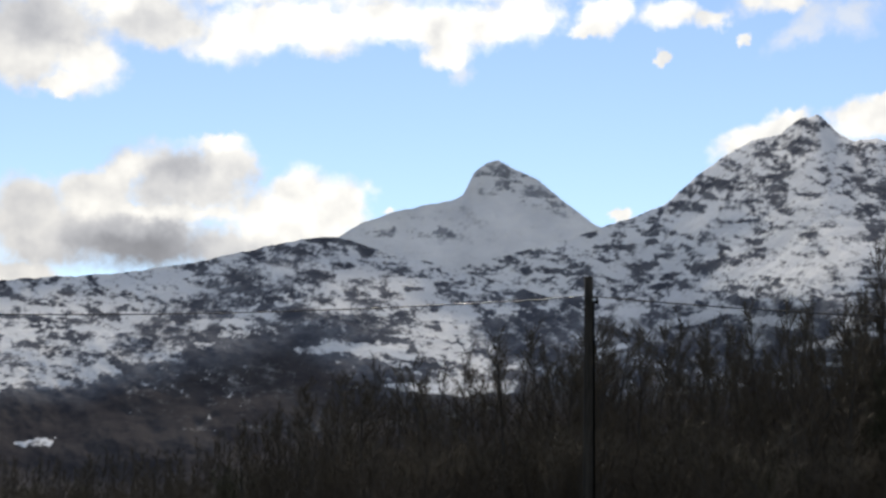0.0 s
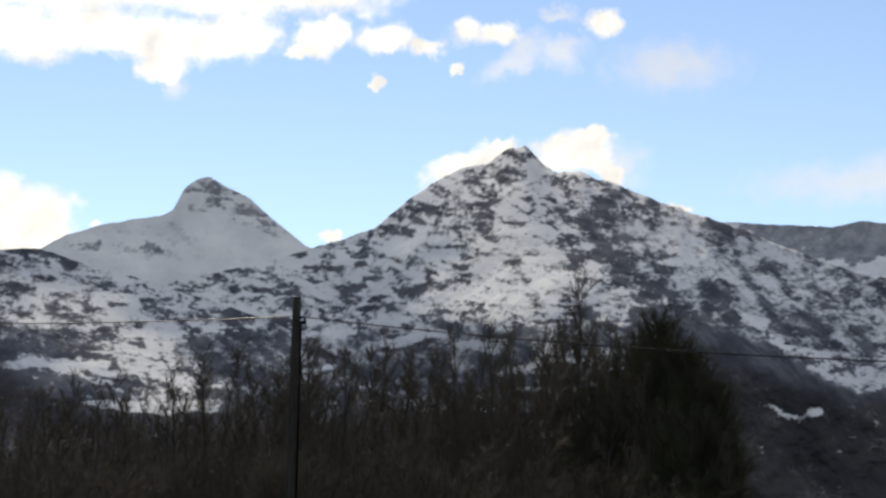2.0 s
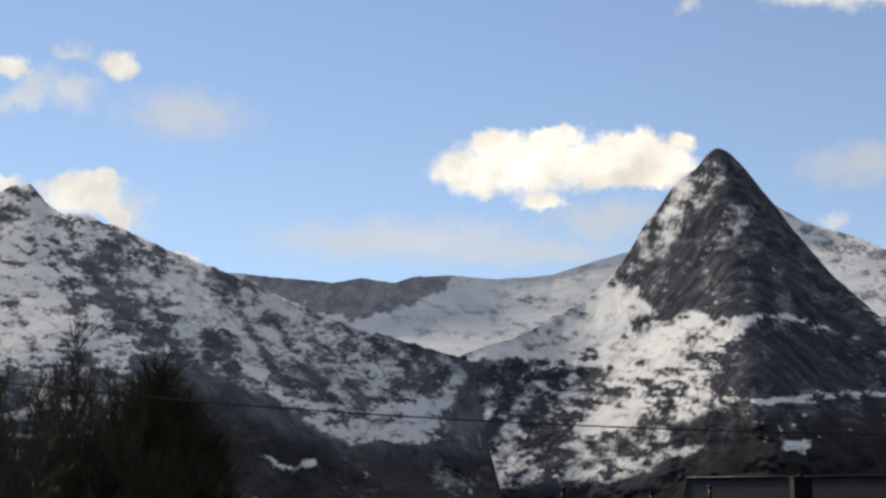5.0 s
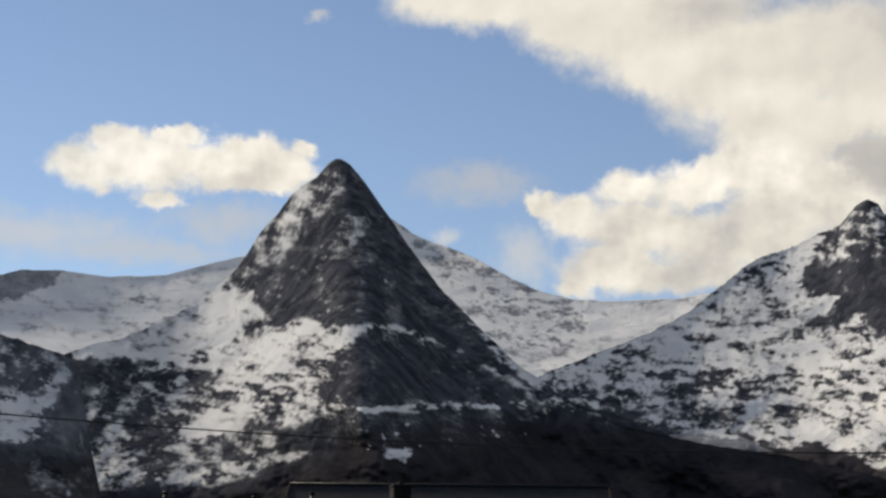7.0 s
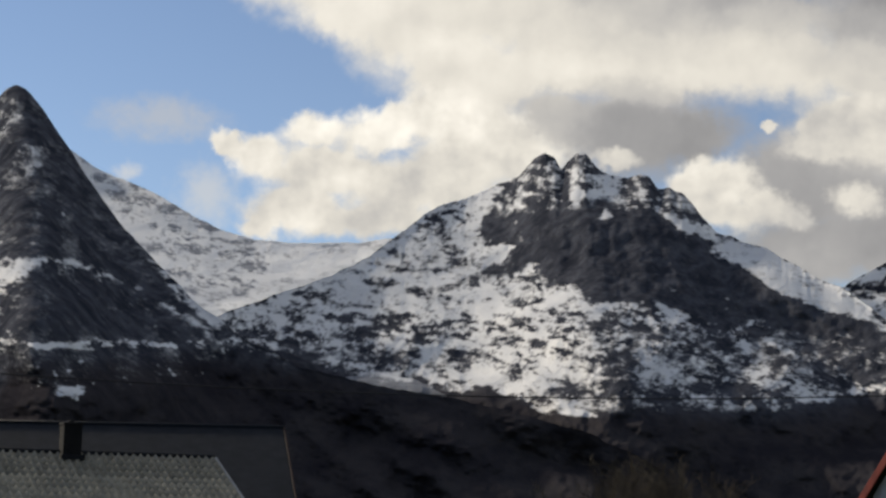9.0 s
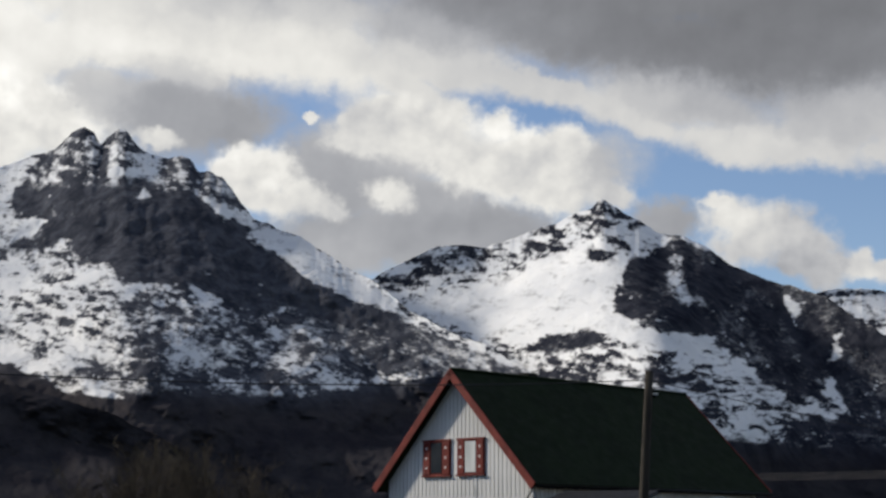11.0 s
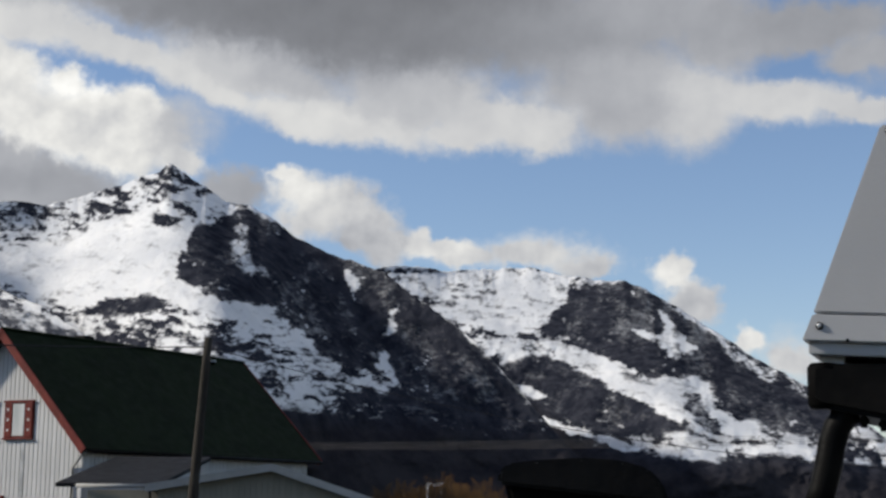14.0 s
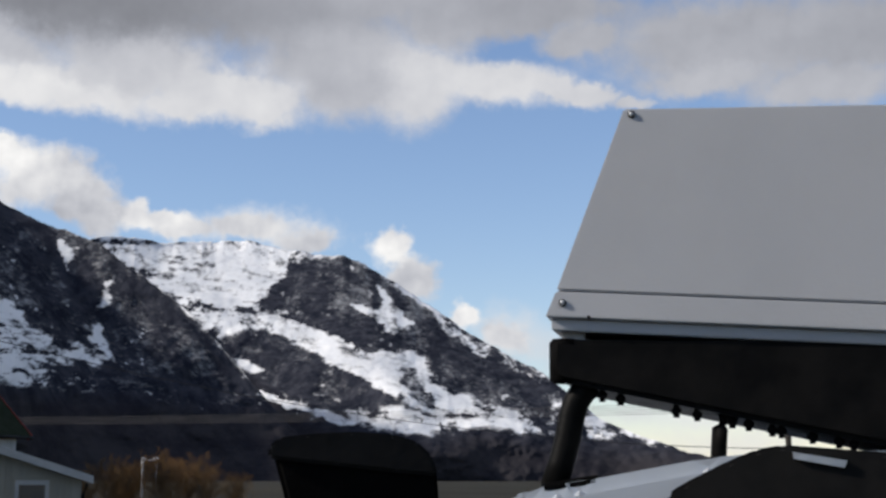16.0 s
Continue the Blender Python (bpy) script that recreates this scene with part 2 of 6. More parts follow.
class Graph:
    """Short names for building node trees."""

    def __init__(self, tree):
        self.tree, self.nodes, self.links = tree, tree.nodes, tree.links
        self.nodes.clear()

    def put(self, slot, value):
        if isinstance(value, bpy.types.NodeSocket):
            self.links.new(value, slot)
        else:
            slot.default_value = value

    def node(self, kind):
        return self.nodes.new(kind)

    def math(self, op, a, b=0.0, c=0.0, clamp=False):
        n = self.node("ShaderNodeMath")
        n.operation, n.use_clamp = op, clamp
        for slot, v in zip(n.inputs, (a, b, c)):
            self.put(slot, v)
        return n.outputs[0]

    def vec(self, op, a, b=(0, 0, 0), c=(0, 0, 0)):
        n = self.node("ShaderNodeVectorMath")
        n.operation = op
        for slot, v in zip(n.inputs, (a, b, c)):
            self.put(slot, v)
        return n.outputs["Value"] if op in ("LENGTH", "DOT_PRODUCT") else n.outputs[0]

    def noise(self, vector, scale, detail=4.0, rough=0.55, color=False):
        n = self.node("ShaderNodeTexNoise")
        self.put(n.inputs["Vector"], vector)
        self.put(n.inputs["Scale"], scale)
        self.put(n.inputs["Detail"], detail)
        self.put(n.inputs["Roughness"], rough)
        return n.outputs["Color" if color else 0]

    def ramp(self, value, lo, hi, out_lo=0.0, out_hi=1.0):
        n = self.node("ShaderNodeMapRange")
        n.interpolation_type = "SMOOTHSTEP"
        for slot, v in zip(n.inputs, (value, lo, hi, out_lo, out_hi)):
            self.put(slot, v)
        return n.outputs[0]

    def mix(self, fac, a, b):
        n = self.node("ShaderNodeMix")
        n.data_type = "RGBA"
        self.put(n.inputs[0], fac)
        self.put(n.inputs[6], (*a, 1) if isinstance(a, tuple) else a)
        self.put(n.inputs[7], (*b, 1) if isinstance(b, tuple) else b)
        return n.outputs[2]


g = Graph(world.node_tree)
sky = g.node("ShaderNodeTexSky")
sky.sky_type, sky.sun_disc, sky.sun_elevation, sky.sun_rotation = "NISHITA", False, radians(SUN_EL), radians(SUN_AZ)
sky.altitude, sky.air_density, sky.dust_density, sky.ozone_density = 100, 1.0, 0.0, 3.0
toward = g.node("ShaderNodeTexCoord").outputs["Generated"]
toward = g.vec("NORMALIZE", toward)
split = g.node("ShaderNodeSeparateXYZ")
g.put(split.inputs[0], toward)
azimuth = g.math("MULTIPLY", g.math("ARCTAN2", split.outputs[0], split.outputs[1]), 57.29578)
height = g.math("MULTIPLY", g.math("ARCSINE", split.outputs[2]), 57.29578)
flat = g.node("ShaderNodeCombineXYZ")
g.put(flat.inputs[0], azimuth)
g.put(flat.inputs[1], height)
flat = flat.outputs[0]
lumps = g.vec("SUBTRACT", g.noise(flat, 0.6, 3.0, 0.5, color=True), (0.5, 0.5, 0.5))
curls = g.vec("SUBTRACT", g.noise(flat, 2.2, 5.0, 0.6, color=True), (0.5, 0.5, 0.5))
billow = g.vec("MULTIPLY_ADD", lumps, (1.5, 1.1, 0.0), flat)
billow = g.vec("MULTIPLY_ADD", curls, (0.75, 0.6, 0.0), billow)
billow = g.vec("MULTIPLY", billow, (1, 1, 0))


LEANING = {}


def leaning(turn):
    """The sky's plane turned by an angle."""
    if turn not in LEANING:
        both = g.node("ShaderNodeCombineXYZ")
        g.put(both.inputs[0], g.vec("DOT_PRODUCT", billow, (math.cos(turn), math.sin(turn), 0)))
        g.put(both.inputs[1], g.vec("DOT_PRODUCT", billow, (-math.sin(turn), math.cos(turn), 0)))
        LEANING[turn] = both.outputs[0]
    return LEANING[turn]


def heap(clouds, blend):
    """How deep a direction lies inside a heap of clouds, and how bright they are there."""
    near, shares, sums = None, 0.0, 0.0
    for az, el, wide, high, tilt, tone in clouds:
        turn = radians(12 * round(tilt / 12))
        u, v = az * math.cos(turn) + el * math.sin(turn), el * math.cos(turn) - az * math.sin(turn)
        off = g.vec("LENGTH", g.vec("MULTIPLY_ADD", leaning(turn), (1 / wide, 1 / high, 0), (-u / wide, -v / high, 0)))
        near = off if near is None else g.math("SMOOTH_MIN", near, off, blend)
        share = g.math("POWER", 0.03, off)
        size = 1 / (wide * high) ** 0.6
        shares = g.math("MULTIPLY_ADD", share, size, shares)
        sums = g.math("MULTIPLY_ADD", share, size * tone, sums)
    return g.math("SUBTRACT", 1.0, near), g.math("DIVIDE", sums, g.math("ADD", shares, 1e-9))


def cloud_colour(tone):
    """Bright cloud is creamy, dull cloud a cool grey."""
    warm, cool = g.vec("SCALE", (1.0, 0.985, 0.935)), g.vec("SCALE", (0.95, 0.975, 1.05))
    g.put(warm.node.inputs["Scale"], tone)
    g.put(cool.node.inputs["Scale"], tone)
    return g.mix(g.ramp(tone, 0.25, 0.85), cool, warm)


puffs, puff_tone = heap(HEAPS, 0.28)
deck, deck_tone = heap(DECKS, 0.4)
veil, veil_tone = heap(VEILS, 0.3)
fine = g.noise(flat, 1.5, 6.0, 0.55)
large = g.noise(flat, 0.5, 3.0, 0.5)
fine_sunward = g.noise(g.vec("ADD", flat, (-0.2, 0.3, 0)), 1.5, 4.0, 0.5)
large_sunward = g.noise(g.vec("ADD", flat, (-0.5, 0.8, 0)), 0.5, 3.0, 0.5)
swell = g.math("MULTIPLY_ADD", g.math("SUBTRACT", fine, fine_sunward), 0.3, g.math("SUBTRACT", large, large_sunward))
ragged = g.math("SUBTRACT", fine, 0.5)
cover_p = g.ramp(g.math("MULTIPLY_ADD", ragged, 0.5, puffs), -0.16, g.math("MULTIPLY_ADD", large, 0.9, 0.02))
cover_d = g.ramp(g.math("MULTIPLY_ADD", ragged, 0.4, deck), -0.45, 0.42)
cover_v = g.ramp(g.math("MULTIPLY_ADD", ragged, 1.0, veil), -0.3, 0.9, 0.0, 0.55)
glare = g.vec("DOT_PRODUCT", toward, (math.sin(radians(SUN_AZ)) * math.cos(radians(SUN_EL)),
                                      math.cos(radians(SUN_AZ)) * math.cos(radians(SUN_EL)), math.sin(radians(SUN_EL))))
puff_tone = g.math("MULTIPLY", puff_tone, g.math("MULTIPLY_ADD", swell, 0.75, g.ramp(glare, 0.75, 0.97, 1.0, 1.12)))
deck_tone = g.math("MULTIPLY", deck_tone, g.math("MULTIPLY_ADD", swell, 0.25, 1.0))
# the high cloud goes on over the rest of the sky
rest = g.math("MULTIPLY", g.ramp(g.noise(flat, 0.06, 5.0, 0.6), 0.45, 0.62), g.ramp(height, 24.0, 34.0))
blue = g.vec("MULTIPLY", sky.outputs[0], (0.122, 0.113, 0.114))
colour = g.mix(cover_v, blue, cloud_colour(veil_tone))
colour = g.mix(cover_d, colour, cloud_colour(deck_tone))
bluish = g.mix(g.ramp(glare, 0.8, 0.97), (1.0, 1.0, 1.0), (0.95, 0.985, 1.05))
colour = g.mix(cover_p, colour, g.vec("MULTIPLY", cloud_colour(puff_tone), bluish))
colour = g.mix(rest, colour, cloud_colour(g.math("MULTIPLY_ADD", large, 0.7, 0.5)))
back = g.node("ShaderNodeBackground")
g.put(back.inputs[0], colour)
g.put(back.inputs[1], 1.0)
g.links.new(back.outputs[0], g.node("ShaderNodeOutputWorld").inputs[0])
scene.world = world

sun = new("sun", bpy.data.lights.new("sun", "SUN"))
sun.data.energy, sun.data.angle, sun.data.color = 4.6, radians(4.0), (1.0, 0.92, 0.79)
sun.matrix_world = look((0, 0, 0), (-math.sin(radians(SUN_AZ)) * math.cos(radians(SUN_EL)),
                                    -math.cos(radians(SUN_AZ)) * math.cos(radians(SUN_EL)), -math.sin(radians(SUN_EL))))


# ---- materials ----
def material(name, base, other=None, scale=3.0, rough=0.7, metal=0.0, bump=0.2, bump_scale=40.0, stretch=(1, 1, 1), spread=(0.35, 0.65), vary=0.0):
    """A surface of two colours mixed by a noise of that scale (per metre), with a fine relief."""
    m = bpy.data.materials.new(name)
    m.use_nodes = True
    k = Graph(m.node_tree)
    where = k.vec("MULTIPLY", k.node("ShaderNodeTexCoord").outputs["Object"], stretch)
    shader = k.node("ShaderNodeBsdfPrincipled")
    mixed = k.mix(k.ramp(k.noise(where, scale, 6.0, 0.6), *spread), base, other or tuple(0.7 * c for c in base))
    if vary:
        tone = k.math("MULTIPLY_ADD", k.node("ShaderNodeObjectInfo").outputs["Random"], vary, 1 - vary / 2)
        scaled = k.vec("SCALE", mixed)
        k.put(scaled.node.inputs["Scale"], tone)
        mixed = scaled
    k.put(shader.inputs["Base Color"], mixed)
    k.put(shader.inputs["Roughness"], k.ramp(k.noise(where, scale * 3, 3.0), 0.2, 0.8, max(rough - 0.1, 0.02), min(rough + 0.1, 1)))
    shader.inputs["Metallic"].default_value = metal
    shader.inputs["Specular IOR Level"].default_value = 0.5 if rough < 0.5 else 0.12
    relief = k.node("ShaderNodeBump")
    relief.inputs["Strength"].default_value, relief.inputs["Distance"].default_value = bump, 0.02
    k.put(relief.inputs["Height"], k.noise(where, bump_scale, 4.0))
    k.put(shader.inputs["Normal"], relief.outputs[0])
    k.links.new(shader.outputs[0], k.node("ShaderNodeOutputMaterial").inputs[0])
    return m


def mountain_material(name, rock_dark, rock_light, heath_dark, heath_light):
    """Rock, heath and snow; the snow lies where the mesh's own 'snow' value says, broken up by noise."""
    m = bpy.data.materials.new(name)
    m.use_nodes = True
    k = Graph(m.node_tree)
    where = k.node("ShaderNodeTexCoord").outputs["Object"]
    snow, wood = k.node("ShaderNodeAttribute"), k.node("ShaderNodeAttribute")
    snow.attribute_name, wood.attribute_name = "snow", "wood"
    snow, wood = snow.outputs["Fac"], wood.outputs["Fac"]
    break_up = k.math("SUBTRACT", k.noise(where, 0.08, 7.0, 0.75), 0.5)
    cover = k.ramp(k.math("MULTIPLY_ADD", break_up, 0.65, snow), 0.10, 0.84)
    rock = k.mix(k.ramp(k.noise(k.vec("MULTIPLY", where, (1, 1, 0.35)), 0.03, 7.0, 0.65), 0.35, 0.68), rock_dark, rock_light)
    heath = k.mix(k.ramp(k.noise(where, 0.012, 7.0, 0.7), 0.35, 0.65), heath_dark, heath_light)
    land = k.mix(wood, rock, heath)
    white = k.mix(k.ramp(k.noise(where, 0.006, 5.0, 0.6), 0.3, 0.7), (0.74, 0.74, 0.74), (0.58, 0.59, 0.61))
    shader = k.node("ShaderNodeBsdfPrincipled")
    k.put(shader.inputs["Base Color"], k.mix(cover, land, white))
    shader.inputs["Roughness"].default_value = 0.9
    shader.inputs["Specular IOR Level"].default_value = 0.0
    relief = k.node("ShaderNodeBump")
    relief.inputs["Distance"].default_value = 9.0
    k.put(relief.inputs["Strength"], k.math("MULTIPLY_ADD", wood, -0.35, 0.5))
    k.put(relief.inputs["Height"], k.math("MULTIPLY_ADD", k.noise(where, 0.011, 4.0, 0.55), 2.6, k.noise(where, 0.04, 7.0, 0.72)))
    k.put(shader.inputs["Normal"], relief.outputs[0])
    k.links.new(shader.outputs[0], k.node("ShaderNodeOutputMaterial").inputs[0])
    return m


DARK_MOUNTAIN = mountain_material("dark_mountain", (0.028, 0.031, 0.041), (0.074, 0.078, 0.094), (0.022, 0.021, 0.026), (0.042, 0.039, 0.042))
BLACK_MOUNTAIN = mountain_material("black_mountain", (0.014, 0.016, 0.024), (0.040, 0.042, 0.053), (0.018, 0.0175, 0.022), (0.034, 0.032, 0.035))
# rock and heath lightened: the left mountains' haze is put into the colour
HAZED_MOUNTAIN = mountain_material("hazed_mountain", (0.062, 0.067, 0.083), (0.15, 0.156, 0.175), (0.034, 0.033, 0.038), (0.064, 0.060, 0.062))
# lighter, bluer rock again, carrying the far peaks' haze in its colour
FAR_HAZE_MOUNTAIN = mountain_material("far_haze_mountain", (0.17, 0.18, 0.205), (0.30, 0.31, 0.335), (0.05, 0.05, 0.055), (0.09, 0.088, 0.09))
FIELD = material("field", (0.022, 0.018, 0.010), (0.014, 0.013, 0.007), 0.05, 0.95, bump=0.6, bump_scale=2.0)
BARK = material("bark", (0.04, 0.035, 0.03), (0.07, 0.065, 0.06), 2.0, 0.9, bump=0.5)
TWIG = material("twig", (0.055, 0.043, 0.034), (0.068, 0.057, 0.038), 0.6, 0.9)
BUD = material("bud_twig", (0.05, 0.05, 0.027), (0.036, 0.031, 0.022), 0.5, 0.9)
RUST_TWIG = material("rusty_twig", (0.16, 0.085, 0.03), (0.09, 0.055, 0.025), 0.8, 0.9)
POLE_WOOD = material("pole_wood", (0.045, 0.039, 0.032), (0.024, 0.021, 0.018), 2.5, 0.85, stretch=(4, 4, 0.5), bump=0.4)
CABLE = material("cable", (0.03, 0.03, 0.032), rough=0.6)
PALE_CABLE = material("pale_cable", (0.075, 0.07, 0.068), rough=0.5)
STEEL = material("galvanised_steel", (0.45, 0.46, 0.47), rough=0.45, metal=0.8)
WHITE_WOOD = material("white_wood", (0.55, 0.55, 0.55), (0.45, 0.45, 0.445), 1.2, 0.6, stretch=(1, 1, 0.3), vary=0.12)
RED_WOOD = material("red_wood", (0.15, 0.026, 0.020), (0.10, 0.018, 0.015), 2.0, 0.6)
GREEN_ROOF = material("green_roof", (0.0068, 0.0128, 0.0042), (0.005, 0.0095, 0.0033), 0.9, 0.85, bump=0.15, bump_scale=8)
DARK_ROOF = material("dark_roof", (0.007, 0.0075, 0.009), (0.012, 0.012, 0.014), 1.0, 0.7)
BLUE_ROOF = material("blue_roof", (0.005, 0.0075, 0.012), (0.007, 0.0095, 0.014), 0.7, 0.65)
# the annex's white boards, creamier and darkened: their shade is in the colour
SHADED_WOOD = material("shaded_wood", (0.25, 0.235, 0.195), (0.20, 0.19, 0.155), 1.2, 0.6, stretch=(1, 1, 0.3), vary=0.12)
TILE = material("roof_tile", (0.31, 0.28, 0.22), (0.20, 0.185, 0.15), 1.5, 0.8, vary=0.35)
BROWN_WOOD = material("brown_wood", (0.025, 0.012, 0.01), rough=0.7)
GREY_WALL = material("grey_wall", (0.35, 0.35, 0.34), (0.28, 0.28, 0.27), 1.0, 0.8)
SOOT = material("sooty_brick", (0.005, 0.005, 0.005), (0.011, 0.010, 0.010), 3.0, 0.8, bump=0.5, bump_scale=15)
GLASS = material("window_glass", (0.02, 0.024, 0.03), (0.03, 0.034, 0.04), 0.8, 0.12, bump=0.0)
CURTAIN = material("curtain", (0.55, 0.56, 0.55), (0.40, 0.42, 0.42), 4.0, 0.9, stretch=(1, 1, 0.1))
ALUMINIUM = material("grey_sheet_metal", (0.385, 0.385, 0.393), (0.365, 0.365, 0.372), 2.0, 0.5, metal=0.15, bump=0.05, bump_scale=120)
BLACK_STEEL = material("black_steel", (0.003, 0.003, 0.003), (0.007, 0.0065, 0.006), 8.0, 0.5, bump=0.1)
BLACK_PLASTIC = material("black_plastic", (0.0012, 0.0012, 0.0012), (0.0025, 0.0025, 0.0025), 12.0, 0.7, bump=0.15, bump_scale=200)
GREY_BLACK_PLASTIC = material("grey_black_plastic", (0.005, 0.005, 0.005), (0.009, 0.0085, 0.008), 9.0, 0.6, bump=0.1)
SILVER_PAINT = material("silver_paint", (0.42, 0.44, 0.47), (0.38, 0.40, 0.43), 3.0, 0.36, metal=0.25, bump=0.0)
DARK_GLASS = material("tinted_glass", (0.012, 0.013, 0.015), rough=0.08, bump=0.0)

for dull_coat, gloss in ((BLACK_STEEL, 0.05), (BLACK_PLASTIC, 0.03), (GREY_BLACK_PLASTIC, 0.08), (DARK_ROOF, 0.12), (GREEN_ROOF, 0.1), (BLUE_ROOF, 0.12), (BROWN_WOOD, 0.12), (SOOT, 0.1)):
    for shading in dull_coat.node_tree.nodes:
        if shading.type == "BSDF_PRINCIPLED":
            shading.inputs["Specular IOR Level"].default_value = gloss


# ---- mesh helpers ----
def part(name, bm, mat, parent=None, label=""):
    """Links a bmesh as one mesh object under a thing or a part."""
    data = bpy.data.meshes.new(name)
    bm.to_mesh(data)
    bm.free()
    data.materials.append(mat)
    ob = new(name, data)
    ob.parent = parent
    return tagged(ob, label)


def box(size, m=Matrix(), bevel=0.0, bm=None):
    """A box of that size, its middle at m, with rounded edges."""
    bm = bm or bmesh.new()
    made = bmesh.ops.create_cube(bm, size=1.0, matrix=m @ Matrix.Diagonal((*size, 1)))
    if bevel:
        edges = list({e for v in made["verts"] for e in v.link_edges})
        bmesh.ops.bevel(bm, geom=edges, offset=bevel, segments=2, affect="EDGES", profile=0.5)
    return bm


def tube(points, radii, sides=8, bm=None, caps=True):
    """A round bar along points, with a radius at each."""
    bm = bm or bmesh.new()
    rings = []
    for i, p in enumerate(points):
        p = Vector(p)
        way = (Vector(points[min(i + 1, len(points) - 1)]) - Vector(points[max(i - 1, 0)])).normalized()
        side = way.orthogonal() if abs(way.z) > 0.98 else way.cross(Vector((0, 0, 1)))
        side.normalize()
        other = way.cross(side)
        r = radii[i] if isinstance(radii, (list, tuple)) else radii
        rings.append([bm.verts.new(p + r * (math.cos(a) * side + math.sin(a) * other)) for a in (2 * math.pi * j / sides for j in range(sides))])
    for a, b in zip(rings, rings[1:]):
        for j in range(sides):
            f = bm.faces.new((a[j], a[(j + 1) % sides], b[(j + 1) % sides], b[j]))
            f.smooth = True
    if caps and sides > 3:
        bm.faces.new(rings[0][::-1])
        bm.faces.new(rings[-1])
    return bm


def prism(outline, depth, bm=None, m=Matrix()):
    """A plate: the outline (x, z) pushed from y=0 to y=depth."""
    bm = bm or bmesh.new()
    front = [bm.verts.new(m @ Vector((x, 0, z))) for x, z in outline]
    rear = [bm.verts.new(m @ Vector((x, depth, z))) for x, z in outline]
    n = len(outline)
    bm.faces.new(front)
    bm.faces.new(rear[::-1])
    for i in range(n):
        bm.faces.new((front[i], rear[i], rear[(i + 1) % n], front[(i + 1) % n]))
    bmesh.ops.recalc_face_normals(bm, faces=bm.faces)
    return bm


def empty(name, m, label, category, group="", kind=""):
    ob = new(name)
    ob.matrix_world = m
    return tagged(ob, label, category, group, kind)


def spot(az, el, d):
    """The place at d metres from the camera's stand, by azimuth and height in degrees."""
    a = radians(az)
    return Vector((math.sin(a) * d, math.cos(a) * d, EYE.z + d * math.tan(radians(el))))


def frame_of(origin, az):
    """A frame whose x runs towards azimuth az, y to the left of it."""
    return Matrix.Translation(origin) @ pose(0, 0, 0, 0, 0, 90 - az)


# ---- terrain ----
class Field:
    """Smooth noise on a plane, for whole arrays."""

    def __init__(self, seed):
        self.grid = np.random.RandomState(seed).rand(256, 256)

    def at(self, x, y):
        xi, yi = np.floor(x).astype(int), np.floor(y).astype(int)
        u, v = x - xi, y - yi
        u, v = u * u * (3 - 2 * u), v * v * (3 - 2 * v)
        t = self.grid
        a, b = t[xi % 256, yi % 256], t[(xi + 1) % 256, yi % 256]
        c, d = t[xi % 256, (yi + 1) % 256], t[(xi + 1) % 256, (yi + 1) % 256]
        return (a * (1 - u) + b * u) * (1 - v) + (c * (1 - u) + d * u) * v

    def sum(self, x, y, octaves=5, gain=0.55):
        total, size, amp = 0.0, 0.0, 1.0
        for i in range(octaves):
            total = total + amp * self.at(x * 2 ** i + 17.3 * i, y * 2 ** i + 9.1 * i)
            size, amp = size + amp, amp * gain
        return total / size

    def ridged(self, x, y, octaves=5):
        total, size, amp = 0.0, 0.0, 1.0
        for i in range(octaves):
            total = total + amp * (1 - np.abs(2 * self.at(x * 2 ** i + 5.7 * i, y * 2 ** i + 3.3 * i) - 1))
            size, amp = size + amp, amp * 0.5
        return total / size


def ease(x, lo, hi):
    u = np.clip((x - lo) / (hi - lo), 0, 1)
    return u * u * (3 - 2 * u)


def inside(x, y, corners):
    """How far each place lies inside an outline, negative outside."""
    near = np.full(x.shape, 1e9)
    odd = np.zeros(x.shape, bool)
    for (ax, ay), (bx, by) in zip(corners, corners[1:] + corners[:1]):
        dx, dy = bx - ax, by - ay
        u = np.clip(((x - ax) * dx + (y - ay) * dy) / (dx * dx + dy * dy + 1e-9), 0, 1)
        near = np.minimum(near, np.hypot(x - ax - u * dx, y - ay - u * dy))
        if dy:
            odd ^= ((ay > y) != (by > y)) & (x < dx * (y - ay) / dy + ax)
    return np.where(odd, near, -near)


def blurred(field, up, across):
    """A smoothed copy of an array, by so many cells each way."""
    for _ in range(2):
        for axis, reach in ((0, up), (1, across)):
            total = np.cumsum(np.pad(field, [(reach, reach + 1) if k == axis else (0, 0) for k in (0, 1)], "edge"), axis=axis)
            size = field.shape[axis]
            field = (np.take(total, range(2 * reach, 2 * reach + size), axis) - np.take(total, range(0, size), axis)) / (2 * reach)
    return field


def sheet(name, x, y, z, mat, values=()):
    """A mesh from a grid of places, with named values at its points."""
    rows, cols = x.shape
    data = bpy.data.meshes.new(name)
    data.vertices.add(rows * cols)
    data.vertices.foreach_set("co", np.stack([x, y, z], -1).astype(np.float32).ravel())
    i = np.arange(rows * cols).reshape(rows, cols)
    quads = np.stack([i[:-1, :-1], i[:-1, 1:], i[1:, 1:], i[1:, :-1]], -1).reshape(-1, 4)
    data.loops.add(quads.size)
    data.polygons.add(len(quads))
    data.loops.foreach_set("vertex_index", quads.ravel().astype(np.int32))
    data.polygons.foreach_set("loop_start", np.arange(0, quads.size, 4, dtype=np.int32))
    data.polygons.foreach_set("use_smooth", np.ones(len(quads), bool))
    for key, value in values:
        data.attributes.new(key, "FLOAT", "POINT").data.foreach_set("value", value.astype(np.float32).ravel())
    data.update(calc_edges=True)
    data.materials.append(mat)
    return new(name, data)


